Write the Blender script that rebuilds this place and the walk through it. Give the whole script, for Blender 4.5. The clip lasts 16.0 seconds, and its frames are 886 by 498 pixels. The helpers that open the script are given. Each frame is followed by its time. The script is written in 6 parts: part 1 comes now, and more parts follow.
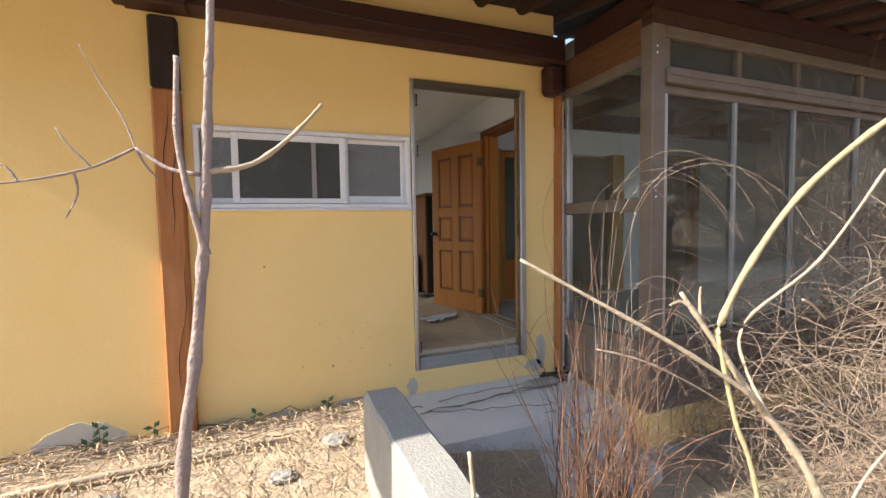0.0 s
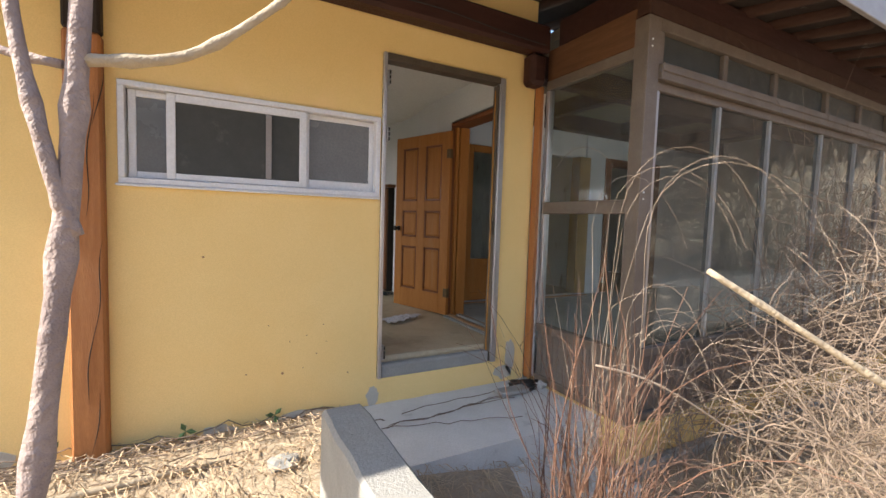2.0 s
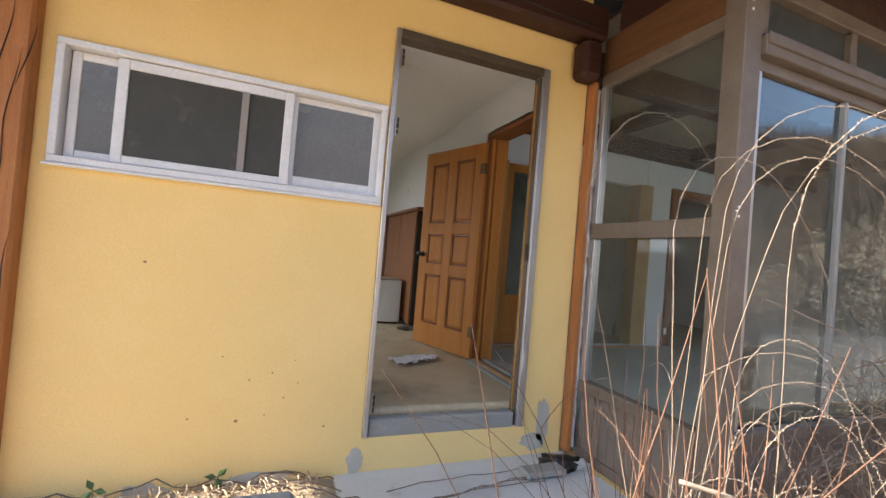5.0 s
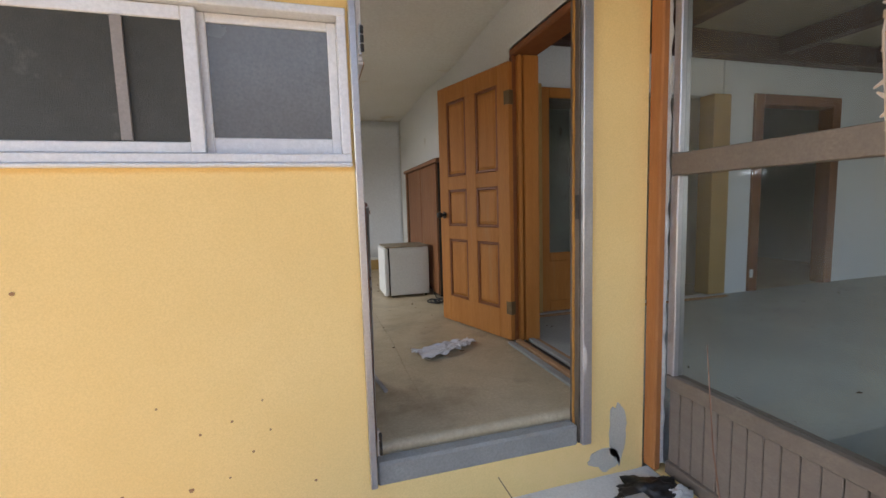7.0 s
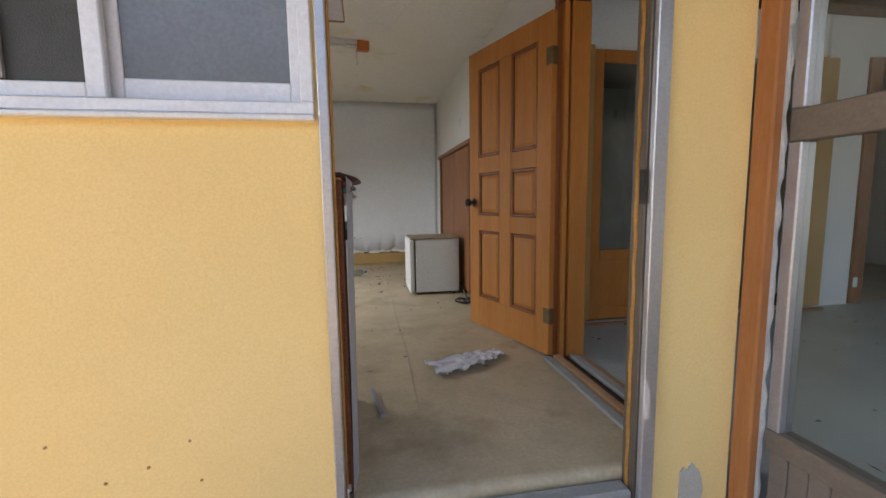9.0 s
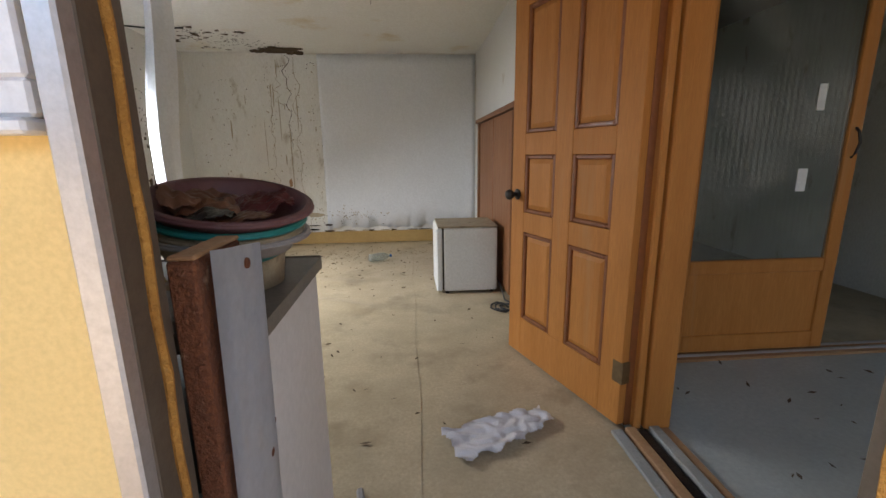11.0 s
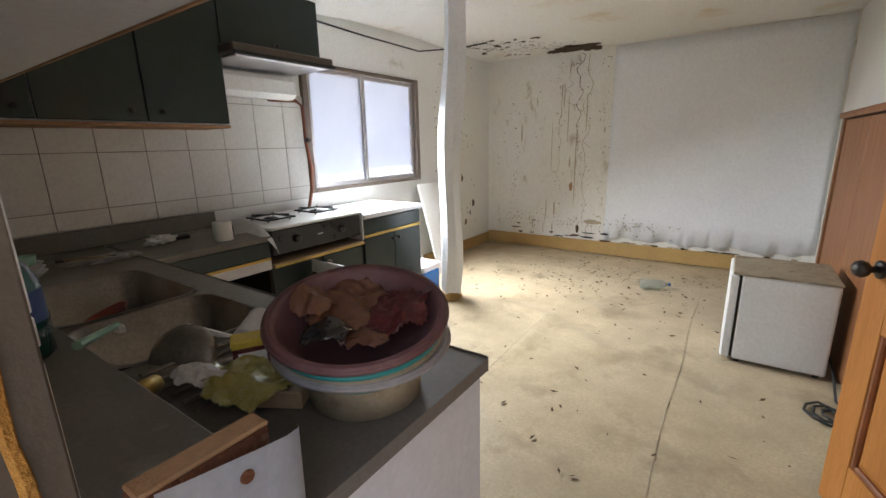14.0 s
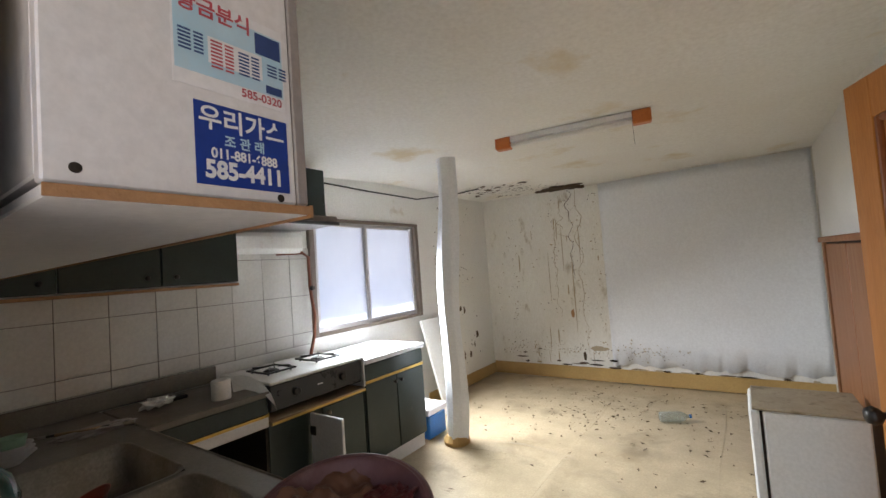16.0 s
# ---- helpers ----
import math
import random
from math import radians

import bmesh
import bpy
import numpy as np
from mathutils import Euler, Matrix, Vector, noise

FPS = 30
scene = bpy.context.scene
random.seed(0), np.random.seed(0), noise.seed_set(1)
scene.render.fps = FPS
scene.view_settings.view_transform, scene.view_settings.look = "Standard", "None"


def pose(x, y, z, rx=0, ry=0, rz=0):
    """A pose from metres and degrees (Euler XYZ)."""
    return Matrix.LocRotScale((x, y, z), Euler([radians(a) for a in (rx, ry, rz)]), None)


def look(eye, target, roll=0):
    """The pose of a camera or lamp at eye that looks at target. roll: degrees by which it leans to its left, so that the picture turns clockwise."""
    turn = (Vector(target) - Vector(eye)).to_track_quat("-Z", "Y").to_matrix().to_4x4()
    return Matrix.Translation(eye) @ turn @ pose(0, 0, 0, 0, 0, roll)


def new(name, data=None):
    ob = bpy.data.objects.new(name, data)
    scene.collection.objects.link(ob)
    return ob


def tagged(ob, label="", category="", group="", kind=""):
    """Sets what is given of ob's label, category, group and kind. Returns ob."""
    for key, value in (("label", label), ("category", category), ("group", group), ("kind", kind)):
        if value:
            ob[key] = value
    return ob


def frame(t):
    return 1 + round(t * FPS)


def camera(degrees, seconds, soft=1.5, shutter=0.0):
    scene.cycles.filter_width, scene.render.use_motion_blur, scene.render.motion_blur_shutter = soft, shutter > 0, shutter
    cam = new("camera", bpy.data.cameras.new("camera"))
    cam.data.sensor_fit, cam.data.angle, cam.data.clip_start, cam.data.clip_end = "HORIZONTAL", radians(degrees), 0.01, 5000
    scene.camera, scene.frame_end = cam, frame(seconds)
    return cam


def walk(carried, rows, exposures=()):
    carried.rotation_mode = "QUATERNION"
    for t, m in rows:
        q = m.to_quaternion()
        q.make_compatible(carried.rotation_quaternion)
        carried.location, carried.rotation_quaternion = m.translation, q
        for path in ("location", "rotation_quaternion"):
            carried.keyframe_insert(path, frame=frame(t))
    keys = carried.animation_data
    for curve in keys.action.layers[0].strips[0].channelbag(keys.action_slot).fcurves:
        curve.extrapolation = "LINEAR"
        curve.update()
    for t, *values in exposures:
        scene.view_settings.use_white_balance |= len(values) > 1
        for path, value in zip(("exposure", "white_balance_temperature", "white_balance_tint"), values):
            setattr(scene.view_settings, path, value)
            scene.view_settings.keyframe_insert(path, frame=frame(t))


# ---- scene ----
cam = camera(92.3, 16.0)
PATH = [
    (0, (0.254, -0.217, 0.968), (0.988, 1.64, 0.852), -1.0),
    (0.5, (0.273, -0.082, 0.954), (1.182, 1.696, 0.848), -0.3),
    (1, (0.261, 0.027, 0.973), (1.2, 1.789, 0.863), -0.2),
    (1.5, (0.255, 0.059, 0.966), (1.2, 1.818, 0.852), -0.2),
    (2, (0.249, 0.102, 0.948), (1.189, 1.862, 0.818), 1.8),
    (2.5, (0.263, 0.169, 0.972), (1.064, 1.998, 0.864), 2.1),
    (3, (0.499, 0.386, 0.918), (1.15, 2.276, 0.861), 2.2),
    (3.2, (0.605, 0.444, 0.908), (1.232, 2.342, 0.851), 2.4),
    (5.3, (0.752, 0.621, 0.838), (1.488, 2.48, 0.881), 4.9),
    (5.5, (0.881, 0.658, 0.86), (1.652, 2.504, 0.854), 3.6),
    (6, (1.087, 0.785, 0.955), (1.912, 2.596, 0.758), -1.6),
    (6.5, (1.068, 0.943, 0.962), (1.751, 2.812, 0.764), -2.0),
    (7, (1.063, 1.229, 0.933), (1.616, 3.141, 0.73), -1.7),
    (7.5, (1.103, 1.296, 0.946), (1.615, 3.218, 0.742), 0.2),
    (8, (1.164, 1.467, 0.863), (1.628, 3.399, 0.642), -0.9),
    (8.5, (1.209, 1.606, 0.888), (1.647, 3.544, 0.662), 0.5),
    (8.7, (1.252, 1.608, 0.872), (1.633, 3.559, 0.652), -0.5),
    (10.8, (1.445, 2.345, 1.056), (1.706, 4.279, 0.622), -0.9),
    (11, (1.484, 2.371, 1.056), (1.634, 4.319, 0.624), -0.7),
    (11.5, (1.515, 2.450, 1.050), (1.473, 4.400, 0.611), -0.2),
    (12, (1.521, 2.592, 1.038), (1.34, 4.536, 0.606), -0.5),
    (12.5, (1.5, 2.719, 1.134), (1.247, 4.65, 0.678), -1.6),
    (13, (1.517, 2.747, 1.193), (1.145, 4.649, 0.7), -2.7),
    (13.5, (1.581, 2.77, 1.224), (0.74, 4.514, 0.725), -2.3),
    (14, (1.647, 2.764, 1.248), (0.543, 4.362, 0.772), -1.3),
    (14.5, (1.679, 2.766, 1.292), (0.509, 4.347, 0.934), -2.3),
    (15, (1.699, 2.77, 1.332), (0.548, 4.402, 1.217), -2.6),
    (15.5, (1.706, 2.771, 1.352), (0.564, 4.413, 1.348), -3.3),
    (16, (1.712, 2.765, 1.372), (0.572, 4.406, 1.464), -4.2),
]
walk(cam, [(t, look(eye, target, roll)) for t, eye, target, roll in PATH],
     exposures=[(0, 1.38), (3, 1.58), (5.5, 1.9), (8.5, 1.92), (11, 2.2), (12, 2.7), (14, 2.6), (16, 2.48)])

# ---- light ----
SUN_EL, SUN_AZ = radians(38), radians(-91)   # azimuth from +y towards +x; the sun stands over the west side
world = bpy.data.worlds.new("world")
scene.world = world
world.use_nodes = True
wn = world.node_tree.nodes
sky = wn.new("ShaderNodeTexSky")
sky.sky_type, sky.sun_disc, sky.sun_elevation, sky.sun_rotation = "NISHITA", False, SUN_EL, SUN_AZ
world.node_tree.links.new(sky.outputs[0], wn["Background"].inputs[0])
wn["Background"].inputs[1].default_value = 0.15
sun = new("sun", bpy.data.lights.new("sun", "SUN"))
sun.data.energy, sun.data.angle, sun.data.color = 5.0, radians(0.6), (1.0, 0.93, 0.82)
sun_dir = Vector((math.sin(SUN_AZ) * math.cos(SUN_EL), math.cos(SUN_AZ) * math.cos(SUN_EL), math.sin(SUN_EL)))
sun.matrix_world = look(sun_dir * 20, (0, 0, 0))


def window_light(name, place, target, sx, sy, power, colour):
    ob = new(name, bpy.data.lights.new(name, "AREA"))
    ob.data.shape, ob.data.size, ob.data.size_y, ob.data.energy, ob.data.color = "RECTANGLE", sx, sy, power, colour
    ob.matrix_world = look(place, target)
    return ob


# daylight that comes through the frosted west window
window_light("window_daylight", (-0.80, 5.167, 1.36), (0.2, 5.167, 0.32), 0.51, 0.50, 5.4, (0.86, 0.93, 1.0)).data.spread = radians(118)
window_light("window_daylight", (-0.80, 5.775, 1.36), (0.2, 5.775, 0.32), 0.61, 0.50, 6.6, (0.90, 0.94, 1.0)).data.spread = radians(118)
# daylight that falls in at the open entrance
window_light("entrance_daylight", (1.72, 2.72, 1.05), (1.35, 4.2, 0.9), 0.80, 1.7, 0.45, (0.98, 0.97, 1.0))

# daylight of the glazed porch front
window_light("window_daylight", (5.0, 1.90, 1.0), (5.0, 6, 0.6), 4.4, 1.5, 3.2, (0.95, 0.97, 1.0))


# ---- materials ----
def mat(name, a, b=None, rough=0.7, scale=8.0, fine=120.0, bump=0.15, metal=0.0, stain=None, stain_scale=2.5, stain_at=0.6, stretch=(1, 1, 1), spec=0.4, coat=0.0, island=0.0, detail=6.0):
    """A surface with two scales of variation: a broad mix of a and b with fine grain, and stains with soft edges."""
    m = bpy.data.materials.new(name)
    m.use_nodes = True
    n, l = m.node_tree.nodes, m.node_tree.links
    p = n["Principled BSDF"]
    b = b or tuple(c * 0.8 for c in a)
    co = n.new("ShaderNodeTexCoord")
    mp = n.new("ShaderNodeMapping")
    mp.inputs["Scale"].default_value = stretch
    l.new(co.outputs["Object"], mp.inputs[0])

    def noise_tex(s, d=detail):
        t = n.new("ShaderNodeTexNoise")
        t.inputs["Scale"].default_value, t.inputs["Detail"].default_value = s, d
        t.inputs["Roughness"].default_value = 0.65
        l.new(mp.outputs[0], t.inputs[0])
        return t

    def mix(fac, c1, c2):
        x = n.new("ShaderNodeMix")
        x.data_type = "RGBA"
        l.new(fac, x.inputs[0])
        for k, c in ((6, c1), (7, c2)):
            if isinstance(c, tuple):
                x.inputs[k].default_value = (*c, 1)
            else:
                l.new(c, x.inputs[k])
        return x.outputs[2]

    def ramp(src, lo, hi):
        r = n.new("ShaderNodeMapRange")
        r.inputs[1].default_value, r.inputs[2].default_value = lo, hi
        l.new(src, r.inputs[0])
        return r.outputs[0]

    broad, grain = noise_tex(scale), noise_tex(fine, 3)
    col = mix(ramp(broad.outputs[0], 0.3, 0.7), a, b)
    col = mix(ramp(grain.outputs[0], 0.35, 0.9), col, tuple(c * 0.86 for c in b))
    if stain:
        s = noise_tex(stain_scale, 8)
        col = mix(ramp(s.outputs[0], stain_at, stain_at + 0.13), col, stain)
    if island:
        info = n.new("ShaderNodeObjectInfo")
        geo = n.new("ShaderNodeNewGeometry")
        add = n.new("ShaderNodeMath")
        add.operation = "ADD"
        l.new(info.outputs["Random"], add.inputs[0])
        l.new(geo.outputs["Random Per Island"], add.inputs[1])
        hsv = n.new("ShaderNodeHueSaturation")
        mr = n.new("ShaderNodeMapRange")
        mr.inputs[2].default_value = 2.0
        mr.inputs[3].default_value, mr.inputs[4].default_value = 1 - island, 1 + island
        l.new(add.outputs[0], mr.inputs[0])
        l.new(mr.outputs[0], hsv.inputs["Value"])
        l.new(col, hsv.inputs["Color"])
        col = hsv.outputs[0]
    l.new(col, p.inputs["Base Color"])
    rr = n.new("ShaderNodeMapRange")
    rr.inputs[3].default_value, rr.inputs[4].default_value = max(0.03, rough - 0.12), min(1, rough + 0.12)
    l.new(broad.outputs[0], rr.inputs[0])
    l.new(rr.outputs[0], p.inputs["Roughness"])
    p.inputs["Metallic"].default_value = metal
    p.inputs["Specular IOR Level"].default_value = spec
    p.inputs["Coat Weight"].default_value = coat
    if bump:
        bp = n.new("ShaderNodeBump")
        bp.inputs["Strength"].default_value, bp.inputs["Distance"].default_value = bump, 0.01
        ad = n.new("ShaderNodeMath")
        l.new(broad.outputs[0], ad.inputs[0])
        l.new(grain.outputs[0], ad.inputs[1])
        l.new(ad.outputs[0], bp.inputs["Height"])
        l.new(bp.outputs[0], p.inputs["Normal"])
    return m


def glass(name, tint=(0.92, 0.95, 0.94), dusty=0.04, rough=0.02, base=0.03):
    """A thin pane: clear with a mirror gloss and a film of dust."""
    m = bpy.data.materials.new(name)
    m.use_nodes = True
    n, l = m.node_tree.nodes, m.node_tree.links
    n.remove(n["Principled BSDF"])
    tr, gl, df = n.new("ShaderNodeBsdfTransparent"), n.new("ShaderNodeBsdfGlossy"), n.new("ShaderNodeBsdfDiffuse")
    tr.inputs[0].default_value = (*tint, 1)
    gl.inputs["Roughness"].default_value = rough
    df.inputs[0].default_value = (0.45, 0.43, 0.39, 1)
    lw, pw, fr = n.new("ShaderNodeLayerWeight"), n.new("ShaderNodeMath"), n.new("ShaderNodeMapRange")
    pw.operation = "POWER"
    pw.inputs[1].default_value = 4.5
    l.new(lw.outputs["Facing"], pw.inputs[0])
    l.new(pw.outputs[0], fr.inputs[0])
    fr.inputs[3].default_value, fr.inputs[4].default_value = base, 0.9
    no, mr = n.new("ShaderNodeTexNoise"), n.new("ShaderNodeMapRange")
    co = n.new("ShaderNodeTexCoord")
    l.new(co.outputs["Object"], no.inputs[0])
    no.inputs["Scale"].default_value, no.inputs["Detail"].default_value = 3.0, 9
    mr.inputs[1].default_value, mr.inputs[2].default_value, mr.inputs[3].default_value, mr.inputs[4].default_value = 0.35, 0.8, dusty * 0.3, dusty * 1.8
    l.new(no.outputs[0], mr.inputs[0])
    m1, m2 = n.new("ShaderNodeMixShader"), n.new("ShaderNodeMixShader")
    l.new(mr.outputs[0], m1.inputs[0]), l.new(tr.outputs[0], m1.inputs[1]), l.new(df.outputs[0], m1.inputs[2])
    l.new(fr.outputs[0], m2.inputs[0]), l.new(m1.outputs[0], m2.inputs[1]), l.new(gl.outputs[0], m2.inputs[2])
    l.new(m2.outputs[0], n["Material Output"].inputs[0])
    return m


def frosted(name):
    """A frosted pane that lets the outside light through, scattered."""
    m = bpy.data.materials.new(name)
    m.use_nodes = True
    n, l = m.node_tree.nodes, m.node_tree.links
    tl, mx, no, cr = n.new("ShaderNodeBsdfTranslucent"), n.new("ShaderNodeMixShader"), n.new("ShaderNodeTexNoise"), n.new("ShaderNodeMix")
    cr.data_type = "RGBA"
    cr.inputs[6].default_value, cr.inputs[7].default_value = (0.54, 0.58, 0.66, 1), (0.42, 0.46, 0.56, 1)
    no.inputs["Scale"].default_value = 2.5
    l.new(no.outputs[0], cr.inputs[0])
    l.new(cr.outputs[2], tl.inputs[0])
    mx.inputs[0].default_value = 0.12
    p = n["Principled BSDF"]
    p.inputs["Roughness"].default_value = 0.35
    l.new(tl.outputs[0], mx.inputs[1]), l.new(p.outputs[0], mx.inputs[2])
    l.new(mx.outputs[0], n["Material Output"].inputs[0])
    return m


M = {
    "yellow": mat("yellow_stucco", (0.87, 0.635, 0.275), (0.84, 0.595, 0.24), 0.9, 2.0, 160, 0.035, stain=(0.85, 0.60, 0.27), stain_scale=1.6, stain_at=0.6),
    "patch": mat("bare_mortar", (0.56, 0.51, 0.42), (0.47, 0.43, 0.36), 0.95, 9, 140, 0.4),
    "brownwood": mat("stained_timber", (0.44, 0.18, 0.055), (0.32, 0.12, 0.035), 0.65, 5, 60, 0.4, stretch=(7, 7, 0.6)),
    "brownwood_dark": mat("dull_brown_board", (0.17, 0.075, 0.032), (0.11, 0.048, 0.02), 0.7, 5, 60, 0.3, stretch=(6, 0.6, 6)),
    "char": mat("blackened_timber", (0.035, 0.022, 0.016), (0.02, 0.014, 0.01), 0.8, 9, 80, 0.4),
    "beam": mat("dark_red_timber", (0.06, 0.02, 0.012), (0.036, 0.012, 0.008), 0.6, 4, 50, 0.3, stretch=(0.5, 6, 6)),
    "rafter": mat("rafter_timber", (0.075, 0.03, 0.015), (0.045, 0.018, 0.01), 0.75, 6, 60, 0.5, stretch=(5, 0.6, 5)),
    "plaster": mat("filler_plaster", (0.62, 0.60, 0.56), (0.45, 0.43, 0.40), 0.95, 6, 90, 0.6),
    "soffit": mat("dark_eave_plaster", (0.05, 0.034, 0.025), (0.034, 0.022, 0.017), 0.95, 6, 90, 0.6, stain=(0.50, 0.48, 0.45), stain_scale=3.0, stain_at=0.6),
    "alu": mat("dull_aluminium", (0.56, 0.54, 0.54), (0.47, 0.45, 0.45), 0.38, 6, 120, 0.05, metal=0.75),
    "dullalu": mat("weathered_aluminium", (0.34, 0.33, 0.32), (0.26, 0.25, 0.24), 0.5, 6, 120, 0.05, metal=0.4),
    "whitealu": mat("white_aluminium", (0.80, 0.80, 0.82), (0.70, 0.70, 0.72), 0.4, 5, 90, 0.05, metal=0.15),
    "bronze": mat("brown_aluminium", (0.15, 0.12, 0.09), (0.11, 0.085, 0.065), 0.45, 8, 80, 0.08, metal=0.35),
    "foam": mat("old_sealing_foam", (0.50, 0.25, 0.05), (0.36, 0.16, 0.03), 0.85, 20, 150, 0.7),
    "porchwood": mat("taupe_painted_frame", (0.19, 0.15, 0.118), (0.135, 0.105, 0.082), 0.55, 6, 90, 0.15, stain=(0.15, 0.12, 0.095), stain_scale=5),
    "porchpanel": mat("brown_ribbed_panel", (0.20, 0.16, 0.13), (0.15, 0.118, 0.096), 0.6, 5, 90, 0.15),
    "pane": glass("window_pane", (0.60, 0.64, 0.64), dusty=0.03, base=0.085),
    "pane_clean": glass("porch_side_pane", dusty=0.05, base=0.012),
    "frosted": frosted("frosted_window_pane"),
    "frost": mat("frosted_grey_pane", (0.18, 0.185, 0.19), (0.14, 0.145, 0.15), 0.25, 3, 90, 0.05, spec=0.6),
    "screen": mat("dusty_insect_screen", (0.07, 0.07, 0.062), (0.045, 0.047, 0.042), 0.45, 7, 260, 0.3, stain=(0.13, 0.13, 0.11), stain_scale=5),
    "concrete": mat("weathered_concrete", (0.34, 0.325, 0.295), (0.26, 0.25, 0.23), 0.95, 5, 90, 0.5, stain=(0.24, 0.23, 0.2), stain_scale=4),
    "stepconcrete": mat("dusty_pale_concrete", (0.66, 0.64, 0.60), (0.56, 0.54, 0.50), 0.95, 5, 90, 0.4, stain=(0.33, 0.32, 0.29), stain_scale=5),
    "ground": mat("dry_soil", (0.44, 0.35, 0.25), (0.33, 0.26, 0.18), 0.95, 4, 50, 0.9, stain=(0.33, 0.25, 0.16)),
    "straw": mat("dry_straw", (0.50, 0.37, 0.24), (0.36, 0.26, 0.16), 0.8, 9, 60, 0.1, island=0.45),
    "palestraw": mat("bleached_grass", (0.35, 0.27, 0.205), (0.25, 0.19, 0.14), 0.8, 9, 60, 0.1, island=0.3),
    "vine": mat("dry_vine", (0.235, 0.175, 0.128), (0.155, 0.112, 0.082), 0.85, 9, 60, 0.2, island=0.4),
    "redstem": mat("reddish_dry_stem", (0.20, 0.105, 0.066), (0.145, 0.075, 0.048), 0.75, 9, 60, 0.2, island=0.35),
    "bark": mat("pale_sapling_bark", (0.35, 0.27, 0.235), (0.23, 0.175, 0.16), 0.75, 14, 90, 0.5),
    "cutbark": mat("bleached_branch_bark", (0.43, 0.35, 0.25), (0.32, 0.255, 0.175), 0.75, 12, 90, 0.4),
    "yellowbark": mat("green_yellow_bark", (0.39, 0.325, 0.175), (0.31, 0.25, 0.135), 0.6, 12, 90, 0.3),
    "lino": mat("worn_ochre_linoleum", (0.53, 0.43, 0.285), (0.38, 0.30, 0.19), 0.36, 4.5, 70, 0.16, stain=(0.29, 0.225, 0.14), stain_scale=2.4, stain_at=0.53),
    "hallfloor": mat("dusty_grey_floor", (0.42, 0.43, 0.40), (0.33, 0.34, 0.315), 0.5, 2, 50, 0.1, stain=(0.38, 0.38, 0.35), stain_scale=1.5),
    "wallpaper": mat("stained_white_wallpaper", (0.80, 0.79, 0.76), (0.75, 0.735, 0.69), 0.9, 1.3, 60, 0.1, stain=(0.42, 0.34, 0.22), stain_scale=2.2, stain_at=0.64),
    "mould": mat("mouldy_wallpaper", (0.80, 0.79, 0.755), (0.73, 0.70, 0.63), 0.9, 1.6, 50, 0.2, stain=(0.33, 0.265, 0.17), stain_scale=3.2, stain_at=0.585, stretch=(1.6, 1.6, 0.7)),
    "newpaper": mat("pale_lining_paper", (0.80, 0.82, 0.85), (0.76, 0.775, 0.80), 0.85, 1.5, 60, 0.02),
    "ceiling": mat("stained_ceiling_paper", (0.80, 0.79, 0.75), (0.74, 0.71, 0.645), 0.9, 0.9, 50, 0.1, stain=(0.60, 0.50, 0.33), stain_scale=1.3, stain_at=0.58),
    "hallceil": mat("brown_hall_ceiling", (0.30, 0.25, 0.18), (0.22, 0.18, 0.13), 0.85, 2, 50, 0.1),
    "ochre": mat("ochre_skirting", (0.50, 0.33, 0.12), (0.40, 0.25, 0.09), 0.7, 4, 60, 0.2),
    "doorwood": mat("orange_varnished_wood", (0.52, 0.215, 0.05), (0.41, 0.155, 0.032), 0.6, 3, 40, 0.12, stretch=(5, 5, 0.45), spec=0.25, stain=(0.42, 0.20, 0.07), stain_scale=1.6, stain_at=0.58),
    "mould_dark": mat("dark_varnished_moulding", (0.27, 0.09, 0.026), (0.19, 0.06, 0.018), 0.5, 4, 40, 0.12, coat=0.05),
    "closet": mat("brown_closet_veneer", (0.29, 0.12, 0.043), (0.20, 0.078, 0.029), 0.5, 3, 50, 0.12, stretch=(5, 5, 0.5)),
    "white": mat("white_laminate", (0.74, 0.73, 0.74), (0.68, 0.67, 0.68), 0.4, 2, 60, 0.04, stain=(0.58, 0.54, 0.50), stain_scale=2.5, stain_at=0.68),
    "appliance": mat("off_white_enamel", (0.78, 0.775, 0.765), (0.70, 0.69, 0.66), 0.35, 2, 60, 0.03, stain=(0.55, 0.50, 0.40), stain_at=0.7),
    "green": mat("dark_green_laminate", (0.028, 0.042, 0.036), (0.02, 0.03, 0.026), 0.35, 4, 80, 0.05, stain=(0.07, 0.075, 0.06), stain_scale=4, stain_at=0.66),
    "gold": mat("gold_edge_strip", (0.62, 0.43, 0.12), (0.52, 0.35, 0.10), 0.35, 8, 80, 0.05, metal=0.6),
    "worktop": mat("grey_worktop", (0.20, 0.18, 0.155), (0.14, 0.125, 0.108), 0.5, 4, 90, 0.08, stain=(0.28, 0.255, 0.215), stain_scale=4),
    "steel": mat("stained_steel", (0.33, 0.30, 0.265), (0.20, 0.175, 0.15), 0.38, 7, 90, 0.06, metal=0.85, stain=(0.16, 0.14, 0.12), stain_scale=5),
    "black": mat("black_enamel", (0.018, 0.018, 0.018), (0.03, 0.028, 0.026), 0.3, 8, 80, 0.05),
    "iron": mat("dark_metal", (0.06, 0.055, 0.05), (0.04, 0.036, 0.034), 0.45, 10, 80, 0.2, metal=0.7),
    "brass": mat("tarnished_brass", (0.20, 0.13, 0.06), (0.13, 0.085, 0.04), 0.45, 12, 80, 0.1, metal=0.6),
